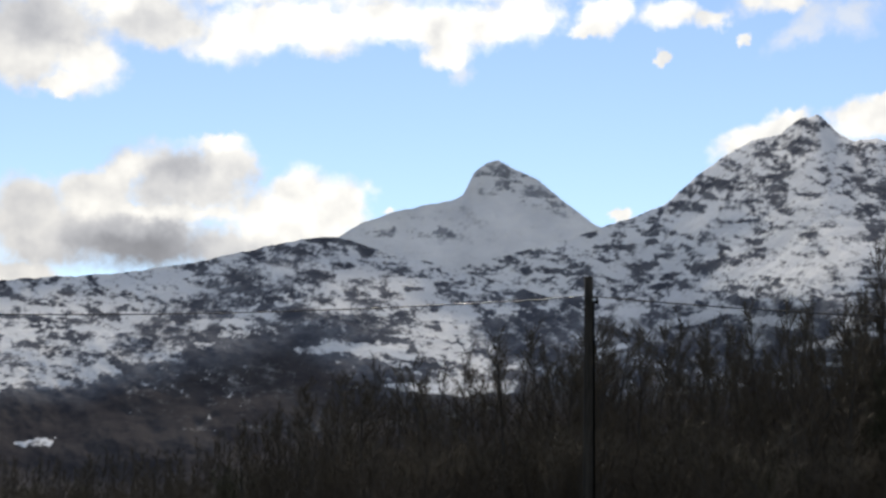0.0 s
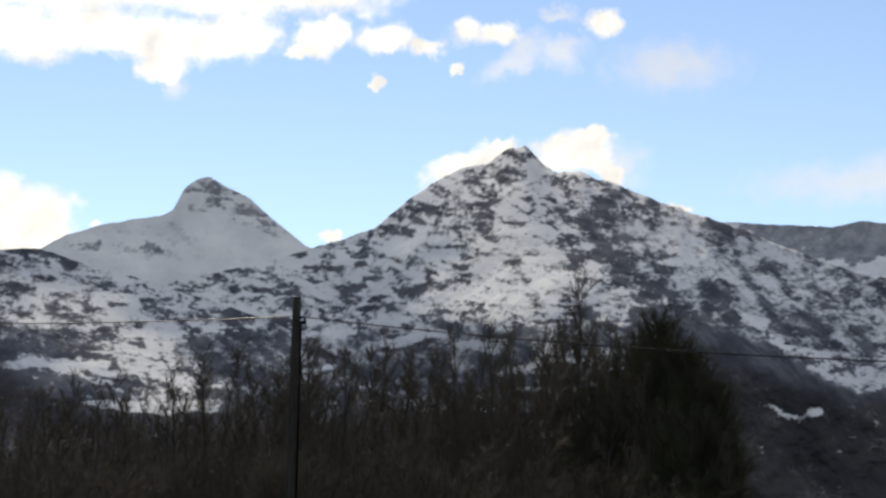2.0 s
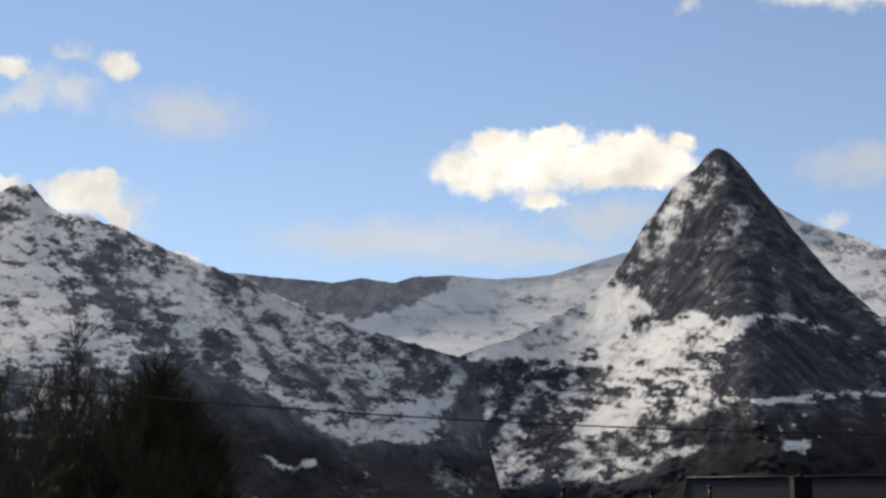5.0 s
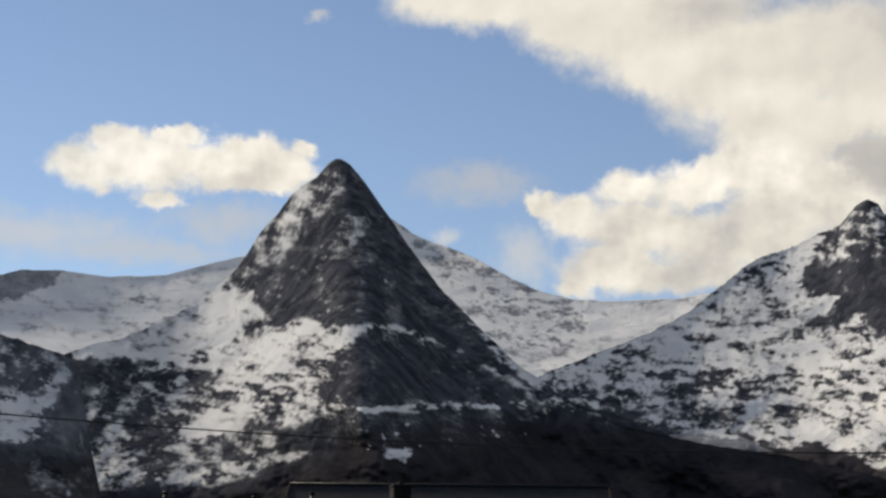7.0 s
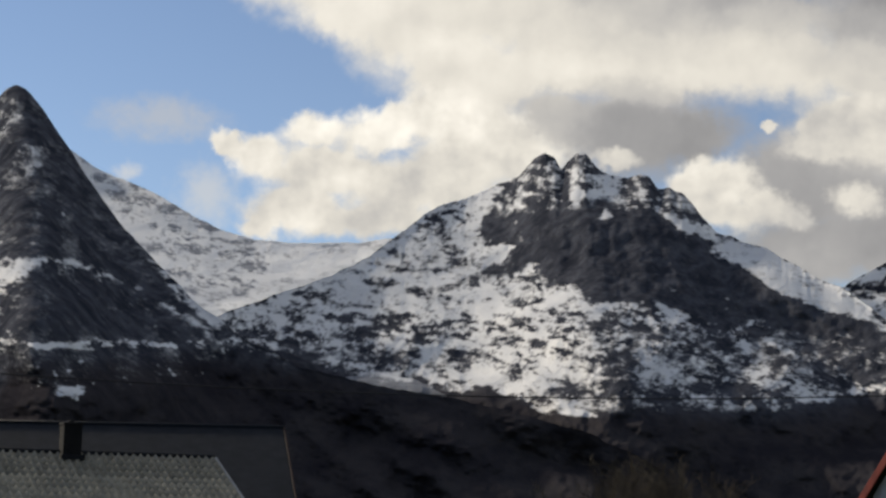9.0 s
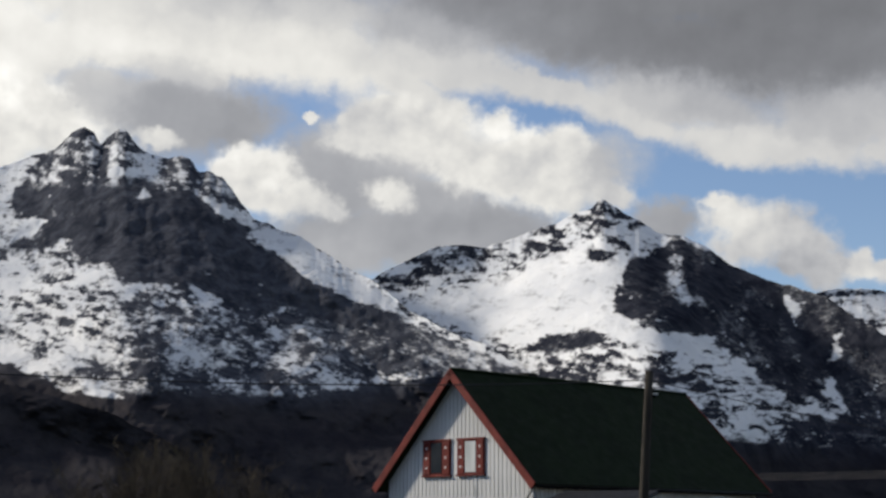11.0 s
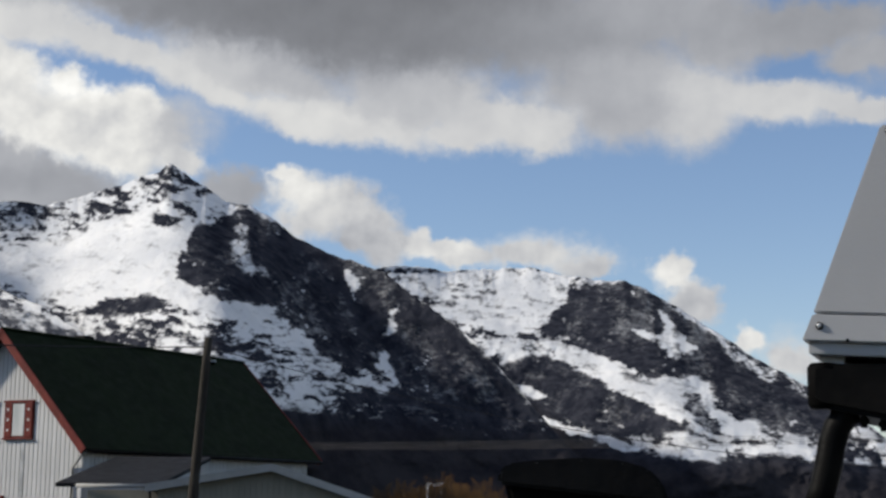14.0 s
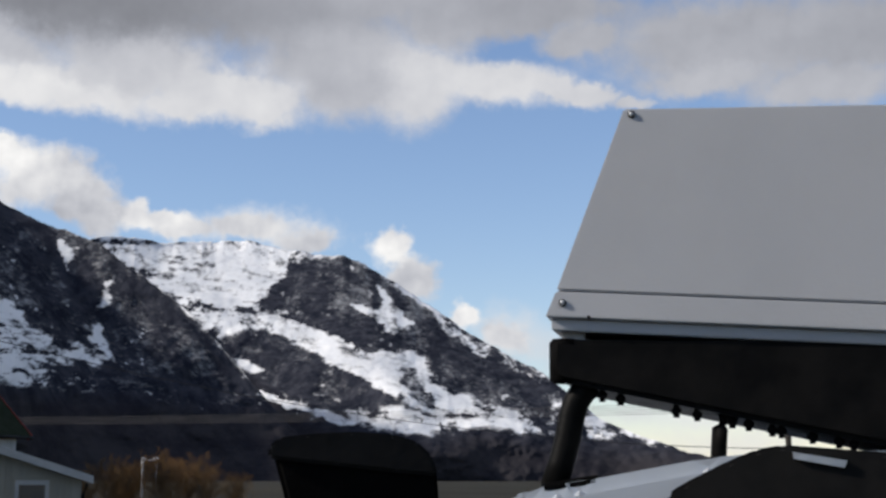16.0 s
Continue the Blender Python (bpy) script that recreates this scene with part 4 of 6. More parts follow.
mountain('snowy_mountain', 'broad backlit mountain with snow patches and a pointed top', foot=1450, far=2080, cover=0.55, soft=0.25, rough=1.0, seed=16, bend=0.7, spur=(14.3, 8, 14, 560), even=1.0, stone=HAZED_MOUNTAIN,
         crest=[(-1.95, 7.91), (0.14, 8.80), (2.25, 9.48), (4.36, 10.04), (5.93, 10.54), (6.88, 10.90), (8.13, 11.42), (9.18, 12.34), (10.43, 13.25), (11.26, 13.69), (12.29, 13.83), (12.61, 14.11), (12.92, 14.32), (13.22, 14.46), (13.38, 14.45), (13.70, 14.51), (14.04, 14.26), (14.38, 13.86), (14.93, 13.55), (15.78, 13.57), (17.09, 13.14), (19.27, 12.32), (20.78, 11.83), (22.50, 11.14), (23.57, 10.70), (24.64, 10.34), (25.70, 9.87), (27.79, 9.37), (29.85, 8.78), (30.36, 8.45), (30.57, 7.39), (30.89, 5.76), (31.34, 4.14), (31.81, 2.34)],
         snowline=[(-3.91, 4.09), (2.35, 4.47), (9.12, 4.91), (13.22, 5.09), (17.16, 5.66), (18.55, 8.00), (19.41, 7.61), (21.54, 6.83), (23.65, 6.26), (25.74, 5.47), (30.85, 5.55)],
         areas=[
             # right flank: patchy snow, thinned further to paint in its shade
             (0.29, 0.15, [(16.87, 13.38), (30.05, 8.82), (30.05, 8.00), (27.79, 7.16), (25.73, 6.51), (21.52, 7.87), (18.51, 9.25), (17.01, 9.62), (15.87, 11.67)]),
             (0.4, 0.12, [(10.11, 12.20), (12.75, 14.23), (13.70, 14.60), (14.71, 13.61), (13.66, 13.24), (12.83, 12.78), (11.68, 10.63)]),
             (0.72, 0.12, [(12.32, 10.46), (14.14, 12.01), (15.26, 10.81), (14.94, 8.49), (12.63, 8.39), (11.34, 9.16)]),
             (0.55, 0.15, [(4.73, 9.77), (11.28, 10.20), (12.62, 8.60), (8.95, 7.58), (4.83, 8.56)]),
             (0.08, 0.35, [(18.31, 8.93), (20.46, 8.05), (22.79, 7.49), (25.53, 5.47), (27.80, 5.30), (30.84, 5.25), (30.82, 1.31), (17.55, 0.93), (17.77, 6.30)]),
             (0.72, 0.05, [(25.11, 6.08), (26.76, 6.73), (28.62, 7.17), (29.64, 8.20), (30.09, 7.90), (29.02, 6.55), (28.82, 5.63), (27.39, 5.61)]),
             (0.14, 0.08, [(30.17, 8.62), (30.66, 8.62), (32.04, 5.36), (32.01, 2.14), (28.94, 2.07), (28.94, 5.28), (29.11, 6.56), (30.09, 7.80)]),
             (0.8, 0.04, [(22.79, 7.65), (23.63, 7.19), (23.32, 7.04), (22.79, 7.28)]),
             (0.72, 0.05, [(21.61, 8.40), (22.78, 8.11), (22.57, 7.69), (21.72, 8.09)]),
             (0.75, 0.05, [(22.79, 5.03), (23.67, 4.76), (24.50, 5.07), (24.61, 4.83), (23.68, 4.56)]),
             (0.24, 0.2, [(2.72, 7.13), (7.22, 7.31), (10.97, 7.75), (13.50, 7.75), (17.29, 8.21), (18.57, 7.50), (18.61, 4.80), (2.91, 4.29)]),
             (0.92, 0.025, [(5.56, 7.40), (7.42, 7.53), (7.43, 7.34), (5.57, 7.21)]),
             (0.92, 0.025, [(7.76, 6.92), (9.72, 7.46), (10.97, 7.67), (10.98, 7.46), (9.73, 7.12), (7.88, 6.72)]),
             (0.92, 0.025, [(10.99, 7.19), (12.25, 7.30), (13.42, 6.96), (13.11, 6.80), (11.42, 6.94)]),
             (0.92, 0.025, [(12.70, 6.23), (14.38, 6.57), (16.48, 6.75), (16.48, 6.58), (14.38, 6.34), (12.92, 6.07)]),
             (0.92, 0.025, [(13.36, 5.52), (15.03, 5.75), (16.71, 5.75), (16.71, 5.59), (13.57, 5.38)]),
             (0.92, 0.025, [(5.44, 5.93), (6.86, 6.30), (6.87, 6.10), (5.66, 5.67)]),
         ])

mountain('snowy_mountain', 'dark rock pyramid peak rising from snow aprons', foot=1600, far=2720, cover=0.45, soft=0.3, rough=1.0, seed=17, bend=1.6, spur=(39.8, 6, 7, 560), even=1.0, stone=DARK_MOUNTAIN,
         crest=[(26.23, 5.48), (27.43, 7.15), (28.87, 8.26), (30.34, 9.08), (32.45, 9.73), (34.57, 10.89), (35.63, 11.83), (36.28, 12.76), (36.71, 13.49), (37.36, 14.21), (38.01, 15.14), (38.88, 15.74), (39.23, 16.19), (39.53, 16.36), (39.74, 16.36), (40.06, 16.20), (40.47, 15.80), (40.78, 15.38), (41.73, 14.10), (42.73, 12.80), (43.72, 11.55), (44.81, 10.48), (46.53, 8.86), (48.24, 7.64), (50.36, 6.63), (53.51, 5.92), (56.64, 5.37), (60.74, 4.37), (63.72, 2.94)],
         snowline=[(27.10, 3.86), (30.42, 3.91), (35.39, 4.17), (39.51, 5.61), (40.03, 6.63), (46.58, 7.20), (50.36, 6.84), (56.65, 6.03), (62.79, 5.17)],
         areas=[
             (0.78, 0.12, [(26.07, 10.45), (29.45, 10.94), (35.42, 12.77), (37.00, 10.57), (35.41, 9.33), (33.30, 8.69), (30.98, 8.57), (29.92, 8.86)]),
             (0.28, 0.12, [(30.56, 8.46), (35.40, 7.87), (37.47, 6.43), (35.39, 4.78), (29.99, 4.72)]),
             (0.11, 0.08, [(39.64, 16.55), (39.20, 16.15), (38.01, 15.14), (36.60, 13.39), (35.52, 11.58), (36.48, 11.36), (37.20, 10.32), (38.57, 10.45), (39.61, 10.19), (41.88, 10.30), (43.70, 9.81), (45.66, 8.68), (47.56, 7.53), (45.30, 9.60), (43.77, 11.68), (41.79, 14.21), (40.37, 16.01)]),
             (0.27, 0.1, [(36.71, 13.49), (38.01, 15.14), (39.43, 16.55), (39.82, 15.30), (38.20, 13.47), (36.69, 11.82), (35.84, 11.62)]),
             (0.22, 0.06, [(38.18, 12.01), (39.46, 13.03), (39.70, 14.27), (40.96, 14.44), (40.52, 13.42), (38.81, 12.21)]),
             (0.72, 0.08, [(37.20, 10.19), (39.61, 10.17), (40.64, 10.12), (39.59, 9.26), (37.91, 8.59), (36.45, 7.98), (35.30, 7.83), (35.62, 8.91), (36.25, 9.74)]),
             (0.17, 0.12, [(40.64, 9.91), (43.69, 9.64), (46.79, 7.75), (43.63, 7.81), (39.56, 7.86), (39.58, 8.89)]),
             (0.8, 0.06, [(33.94, 6.17), (34.56, 6.83), (36.44, 7.25), (36.75, 6.94), (36.02, 6.12), (34.35, 5.90)]),
             (0.14, 0.08, [(30.02, 8.66), (29.11, 6.77), (28.93, 5.43), (30.60, 5.76), (30.99, 7.84), (33.30, 8.69), (31.19, 8.78)]),
             # lower right slope: snow taken away to stand for the shade there
             (0.12, 0.15, [(40.6, 9.9), (44.0, 9.4), (47.5, 7.4), (50.5, 6.6), (46.0, 6.7), (40.0, 6.8)]),
             (0.5, 0.03, [(39.95, 7.20), (43.61, 7.37), (46.78, 7.47), (46.77, 7.31), (41.58, 7.07)]),
             (0.6, 0.05, [(41.34, 5.71), (42.75, 5.76), (42.33, 5.24), (41.53, 5.30)]),
             (0.1, 0.12, [(37.47, 6.43), (39.54, 6.84), (46.91, 6.95), (46.85, 5.76), (39.51, 5.61), (37.46, 5.61)]),
         ])

mountain('snowy_mountain', 'long low snowy ridge with wooded lower slopes', foot=1100, far=1750, cover=0.52, soft=0.55, rough=0.8, seed=18, bend=1.1, spur=None, even=1.0, stone=HAZED_MOUNTAIN,
         crest=[(-19.73, 6.99), (-16.33, 7.68), (-14.37, 7.95), (-12.37, 8.15), (-9.74, 8.67), (-7.69, 9.21), (-6.24, 9.63), (-4.98, 9.89), (-4.14, 9.88), (-3.28, 9.66), (-1.57, 9.28), (0.14, 8.91), (2.27, 8.33), (4.39, 7.74), (6.49, 6.73), (9.58, 5.43), (11.60, 4.02), (13.57, 2.44)],
         snowline=[(-18.88, 3.48), (-16.05, 3.82), (-13.11, 3.95), (-10.14, 4.89), (-7.72, 5.61), (-5.66, 6.11), (-3.96, 5.34), (-1.84, 4.36), (2.35, 4.47), (8.56, 4.59)],
         areas=[
             (0.6, 0.15, [(-19.17, 7.03), (-16.32, 7.52), (-9.93, 8.41), (-11.27, 6.69), (-13.16, 4.76), (-16.05, 3.82), (-18.90, 3.68)]),
             (0.3, 0.12, [(-12.61, 5.60), (-9.68, 7.60), (-6.64, 9.19), (-4.13, 9.72), (-4.10, 8.88), (-6.16, 7.75), (-8.19, 6.84), (-11.17, 5.05)]),
             (0.6, 0.15, [(-4.94, 8.85), (2.26, 8.85), (2.29, 7.18), (-3.19, 7.03)]),
             (0.12, 0.08, [(-6.52, 6.70), (-3.18, 6.82), (-1.48, 6.46), (-3.16, 6.20), (-6.08, 6.09)]),
             (0.7, 0.04, [(-15.53, 2.04), (-13.98, 2.20), (-14.16, 1.89), (-14.93, 1.77)]),
             (0.24, 0.2, [(2.72, 7.13), (7.22, 7.31), (10.97, 7.75), (13.50, 7.75), (17.29, 8.21), (18.57, 7.50), (18.61, 4.80), (2.91, 4.29)]),
             (0.92, 0.025, [(5.56, 7.40), (7.42, 7.53), (7.43, 7.34), (5.57, 7.21)]),
             (0.92, 0.025, [(7.76, 6.92), (9.72, 7.46), (10.97, 7.67), (10.98, 7.46), (9.73, 7.12), (7.88, 6.72)]),
             (0.92, 0.025, [(10.99, 7.19), (12.25, 7.30), (13.42, 6.96), (13.11, 6.80), (11.42, 6.94)]),
             (0.92, 0.025, [(12.70, 6.23), (14.38, 6.57), (16.48, 6.75), (16.48, 6.58), (14.38, 6.34), (12.92, 6.07)]),
             (0.92, 0.025, [(13.36, 5.52), (15.03, 5.75), (16.71, 5.75), (16.71, 5.59), (13.57, 5.38)]),
             (0.92, 0.025, [(5.44, 5.93), (6.86, 6.30), (6.87, 6.10), (5.66, 5.67)]),
             (0.1, 0.06, [(-11.84, 4.99), (-2.48, 5.51), (-2.45, 4.68), (2.98, 4.85), (6.73, 5.57), (6.77, 3.09), (-11.67, 2.48)]),
             (0.24, 0.1, [(0.81, 7.13), (4.71, 7.40), (4.73, 6.15), (1.69, 5.86), (0.74, 6.25)]),
             (0.24, 0.1, [(-6.20, 7.12), (-2.77, 7.21), (-2.43, 6.55), (-4.40, 6.37), (-6.17, 6.60)]),
             (0.92, 0.03, [(-2.44, 4.52), (-1.20, 4.68), (0.47, 4.70), (2.56, 4.84), (2.58, 4.38), (0.49, 4.24), (-1.60, 4.38)]),
             (0.8, 0.04, [(-5.64, 5.84), (-4.17, 5.99), (-1.96, 6.03), (-2.08, 5.73), (-4.36, 5.54), (-5.50, 5.60)]),
         ])


# ---- trees ----
def bars(name, sticks, mat, parent, sides=3):
    """Many thin tapered sticks (start, end, radius at both) as one mesh."""
    verts, faces = [], []
    for a, b, ra, rb in sticks:
        way = (b - a).normalized()
        side = way.orthogonal().normalized()
        other = way.cross(side)
        n = len(verts)
        for p, r in ((a, ra), (b, rb)):
            verts += [p + r * (math.cos(2 * math.pi * j / sides) * side + math.sin(2 * math.pi * j / sides) * other) for j in range(sides)]
        faces += [(n + j, n + (j + 1) % sides, n + sides + (j + 1) % sides, n + sides + j) for j in range(sides)]
    data = bpy.data.meshes.new(name)
    data.from_pydata([tuple(v) for v in verts], [], faces)
    data.materials.append(mat)
    ob = new(name, data)
    ob.parent = parent
    return ob


def bare_tree(seed, label, category="tree", name="birch_tree", stems=1, limbs=15, twigs=5, wide=0.28, mat=TWIG, low=0.25, group="bare thicket", thick_twigs=1.0):
    """A leafless tree 1 m high: tapered stems with limbs, and a crown of fine twigs."""
    r = random.Random(seed)
    top = empty(name, Matrix(), label, category, group)
    wood, fine = [], []

    def turned(way, angle):
        axis = way.orthogonal().normalized()
        axis.rotate(Matrix.Rotation(r.uniform(0, 6.28), 3, way))
        return (Matrix.Rotation(angle, 3, axis) @ way).normalized()

    for s in range(stems):
        p = Vector((r.uniform(-0.05, 0.05) * (stems > 1), r.uniform(-0.05, 0.05) * (stems > 1), 0))
        way = Vector((r.uniform(-0.06, 0.06) * stems, r.uniform(-0.06, 0.06) * stems, 1)).normalized()
        tall = r.uniform(0.8, 1.0) if s else 1.0
        path = [p.copy()]
        for i in range(8):
            way = (way + Vector((r.uniform(-0.07, 0.07), r.uniform(-0.07, 0.07), 0.06))).normalized()
            path.append(path[-1] + way * tall / 8)
        thick = [0.0095 / stems ** 0.5 * (1 - 0.9 * i / 8) for i in range(9)]
        for i in range(8):
            wood.append((path[i], path[i + 1], thick[i], thick[i + 1]))
        for j in range(limbs):
            u = low + (0.97 - low) * (j + r.random()) / limbs
            k = min(int(u * 8), 7)
            start = path[k].lerp(path[k + 1], u * 8 - k)
            out = turned(Vector((0, 0, 1)), r.uniform(0.45, 0.95))
            size = wide * (1.15 - u) * r.uniform(0.7, 1.3) + 0.05
            bits = [start]
            for i in range(4):
                out = (out + Vector((r.uniform(-0.2, 0.2), r.uniform(-0.2, 0.2), r.uniform(0.0, 0.25)))).normalized()
                bits.append(bits[-1] + out * size / 4)
            for i in range(4):
                wood.append((bits[i], bits[i + 1], 0.0024 * (1 - 0.2 * i), 0.0024 * (0.8 - 0.2 * i)))
                for _ in range(twigs):
                    q = bits[i].lerp(bits[i + 1], r.random())
                    w = turned(out, r.uniform(0.3, 1.1))
                    w = (w + Vector((0, 0, 0.25))).normalized()
                    e = q + w * size * r.uniform(0.2, 0.5)
                    fine.append((q, e, 0.0011 * thick_twigs, 0.0005 * thick_twigs))
                    for _ in range(2):
                        w2 = turned(w, r.uniform(0.3, 0.9))
                        q2 = q.lerp(e, r.uniform(0.3, 1.0))
                        fine.append((q2, q2 + w2 * size * r.uniform(0.12, 0.28), 0.0008 * thick_twigs, 0.0004 * thick_twigs))
    bars("trunk", wood, BARK, top, 5)
    bars("crown", fine, mat, top)
    return top


def ground_at(p):
    return float(ground_level(math.hypot(p.x, p.y)))


def plant(kinds, az, d, top_el, r, wide=1.0):
    """Stands a copy of one kind at azimuth az, d metres off, so high that its top shows at top_el degrees."""
    p = spot(az, 0, d)
    z = ground_at(p) - 0.1
    tall = max(EYE.z + d * math.tan(radians(top_el)) - z, 1.2)
    return copy_thing(r.choice(kinds), Matrix.Translation((p.x, p.y, z)) @ pose(0, 0, 0, 0, 0, r.uniform(0, 360)) @ Matrix.Diagonal((tall * wide, tall * wide, tall, 1)))


birch = "bare dark birch tree with fine leafless twigs in a thicket"
kinds = [bare_tree(21 + i, birch, limbs=18 + 3 * (i % 3), twigs=4 + i % 2, wide=0.13 + 0.025 * i, low=0.22 + 0.06 * (i % 2)) for i in range(5)]
bushy = [bare_tree(41 + i, "multi-stemmed bare thicket bush with dense dark twigs", "bush", "bush", stems=5, limbs=13, twigs=5, wide=0.3, mat=(TWIG, BUD)[i % 2], low=0.1) for i in range(3)]
dense = bare_tree(51, "broad tree with a dense olive-brown budding crown", "tree", "budding_tree", stems=4, limbs=26, twigs=11, wide=0.32, mat=BUD, low=0.2, thick_twigs=1.35)
slim = bare_tree(52, "tall slim bare birch standing above the thicket", "tree", "birch_tree", limbs=26, twigs=4, wide=0.16, low=0.3)
rusty = [bare_tree(61 + i, "rusty orange-brown bare bush beside the field", "bush", "bush", stems=6, limbs=12, twigs=6, wide=0.36, mat=RUST_TWIG, low=0.08, group="rusty bushes") for i in range(2)]
hedge = [bare_tree(71 + i, "dark leafless garden shrub with spreading twigs", "bush", "shrub", stems=6, limbs=12, twigs=4, wide=0.36, mat=TWIG, low=0.1, group="garden shrubs") for i in range(2)]
r = random.Random(8)
line_az = (-20, -9, -7.7, -5.5, 0, 3, 6, 8.4, 12, 16, 18, 20, 20.9, 21.8)
line_el = (1.0, 1.9, 2.6, 4.1, 5.4, 6.1, 6.7, 7.0, 7.1, 7.3, 7.0, 5.6, 4.8, 2.2)
for i in range(230):
    az = -17 + 38.3 * (i + r.random()) / 230
    plant(kinds, az, r.uniform(58, 95), float(np.interp(az, line_az, line_el)) * r.uniform(0.68, 1.12), r, r.uniform(0.8, 1.25))
for i in range(70):
    az = -17 + 38.2 * (i + r.random()) / 70
    plant(bushy, az, r.uniform(48, 70), float(np.interp(az, line_az, line_el)) * r.uniform(0.30, 0.55), r, r.uniform(1.0, 1.6))
for az, d, el, wide in ((18.4, 66, 8.0, 0.85), (19.0, 68, 7.7, 0.85), (17.9, 70, 7.3, 0.85), (19.6, 65, 6.9, 0.9), (20.3, 64, 5.6, 0.9), (20.9, 63, 4.6, 0.9), (16.9, 66, 5.6, 0.9), (19.6, 62, 5.0, 1.0)):
    plant([dense], az, d, el, r, wide)
for az, d, el in ((15.1, 72, 9.6), (14.6, 74, 7.9), (15.9, 73, 7.8), (16.6, 75, 7.4), (13.3, 78, 7.6), (12.2, 80, 7.1)):
    plant([slim], az, d, el, r)
for az, d, el in ((61.2, 44, 2.6), (62.4, 45, 3.5), (63.4, 43, 3.7), (64.6, 45, 3.4), (65.8, 44, 2.7), (66.9, 46, 1.9), (60.0, 46, 1.7), (58.6, 47, 1.5)):
    plant(hedge, az, d, el, r, 1.2)
for az, d, el in ((86.9, 58, 0.55), (87.8, 60, 0.75), (88.5, 62, 0.9), (89.6, 60, 1.05), (90.4, 61, 1.0), (91.2, 60, 0.65), (92.2, 62, 0.35), (88.2, 64, 0.6)):
    plant(rusty, az, d, el, r, 1.3)
for ob in kinds + bushy + [dense, slim] + rusty + hedge:
    for o in (*ob.children, ob):
        bpy.data.objects.remove(o)


# ---- poles and wires ----
def wire(a, b, sag, radius, mat, label, name="wire", group=""):
    pts = [a.lerp(b, i / 24) - Vector((0, 0, sag * 4 * (i / 24) * (1 - i / 24))) for i in range(25)]
    return tagged(part(name, tube(pts, radius, 5), mat, None, label), "", "wire", group)


def utility_pole(foot, tip, radius, label):
    pole = empty("utility_pole", Matrix.Translation(foot), label, "pole", "utility poles")
    up = tip - foot
    part("post", tube([up * (i / 8) for i in range(9)], [radius * (1.2 - 0.35 * i / 8) for i in range(9)], 14), POLE_WOOD, pole)
    n = up.normalized()
    side = Vector((0.82, -0.57, 0))
    part("bracket", box((0.10, 0.30, 0.05), Matrix.Translation(up - n * 0.62 + side * 0.16), 0.008), STEEL, pole, "small steel bracket")
    part("insulator", tube([up - n * 0.62 + side * 0.24 + Vector((0, 0, z)) for z in (-0.1, -0.05, 0.02, 0.08)], [0.03, 0.055, 0.045, 0.03], 10), BLACK_PLASTIC, pole)
    part("conduit", tube([up - n * 0.5 + side * radius * 1.15, up * 0.5 + side * radius * 1.25, side * radius * 1.4], 0.022, 6), BLACK_PLASTIC, pole)
    return pole


tip_a, tip_b = spot(5.25, 8.72, 40), spot(80.75, 6.0, 42)
foot_a, foot_b = spot(5.37, 0, 40), spot(80.2, 0, 42)
foot_a.z, foot_b.z = ground_at(foot_a) - 0.3, ground_at(foot_b) - 0.3
utility_pole(foot_a, tip_a, 0.13, "weathered wooden utility pole rising above bare trees")
utility_pole(foot_b, tip_b, 0.125, "dark wooden utility pole beside the white annex")
hook_a, hook_b = tip_a - Vector((0, 0, 0.5)), tip_b - Vector((0, 0, 0.25))
wire(hook_a, hook_b, 1.5, 0.016, CABLE, "thin dark overhead cable between two poles", "overhead_cable", "overhead cables")
wire(hook_a, spot(-42, 6.2, 52), 1.0, 0.016, CABLE, "thin dark overhead cable running off the wooden pole", "overhead_cable", "overhead cables")
wire(hook_b, spot(112, 5.5, 46) - Vector((0, 0, 3.5)), 0.8, 0.012, CABLE, "thin dark overhead cable behind the vehicle", "overhead_cable", "overhead cables")
for az, d, el in ((81, 150, 2.3), (112.3, 74, 3.1)):
    tip = spot(az, el, d)
    mast = empty("cable_mast", Matrix.Translation((tip.x, tip.y, ground_at(tip) - 0.3)), "wooden mast carrying pale power cables", "pole", "cable masts")
    part("post", tube([(0, 0, 0), (0, 0, tip.z - ground_at(tip) + 0.3)], [0.16, 0.12], 12), POLE_WOOD, mast)
for i in range(5):
    wire(spot(81, 1.98 + 0.05 * i, 150), spot(112.3, 2.52 + 0.09 * i, 74), 0.25, 0.012, PALE_CABLE, "pale power line cable strung across the valley", "power_cable", "power cables")


def flood_lamp(p, tall):
    lamp = empty("floodlight_mast", Matrix.Translation(p), "thin white mast with two small white lamp heads", "lamp")
    part("post", tube([(0, 0, 0), (0, 0, tall)], [0.07, 0.05], 10), WHITE_WOOD, lamp)
    across = Vector((math.sin(radians(179)), math.cos(radians(179)), 0))
    part("crossbar", tube([Vector((0, 0, tall)) - across * 0.05, Vector((0, 0, tall)) + across * 0.72], 0.035, 8), WHITE_WOOD, lamp)
    part("stay", tube([across * 0.62 + Vector((0, 0, tall)), across * 0.60 + Vector((0, 0, tall - 1.3))], 0.03, 8), WHITE_WOOD, lamp)
    for s in (0.08, 0.6):
        part("lamp_head", box((0.2, 0.24, 0.12), Matrix.Translation(across * s + Vector((0, 0, tall + 0.06))), 0.02), WHITE_WOOD, lamp)


p = spot(88.88, 0, 72)
p.z = ground_at(p)
flood_lamp(p, EYE.z + 72 * math.tan(radians(0.74)) - p.z)


# ---- buildings ----
def piece(name, data, parent, m):
    ob = new(name, data)
    ob.parent = parent
    ob.matrix_local = m
    return ob


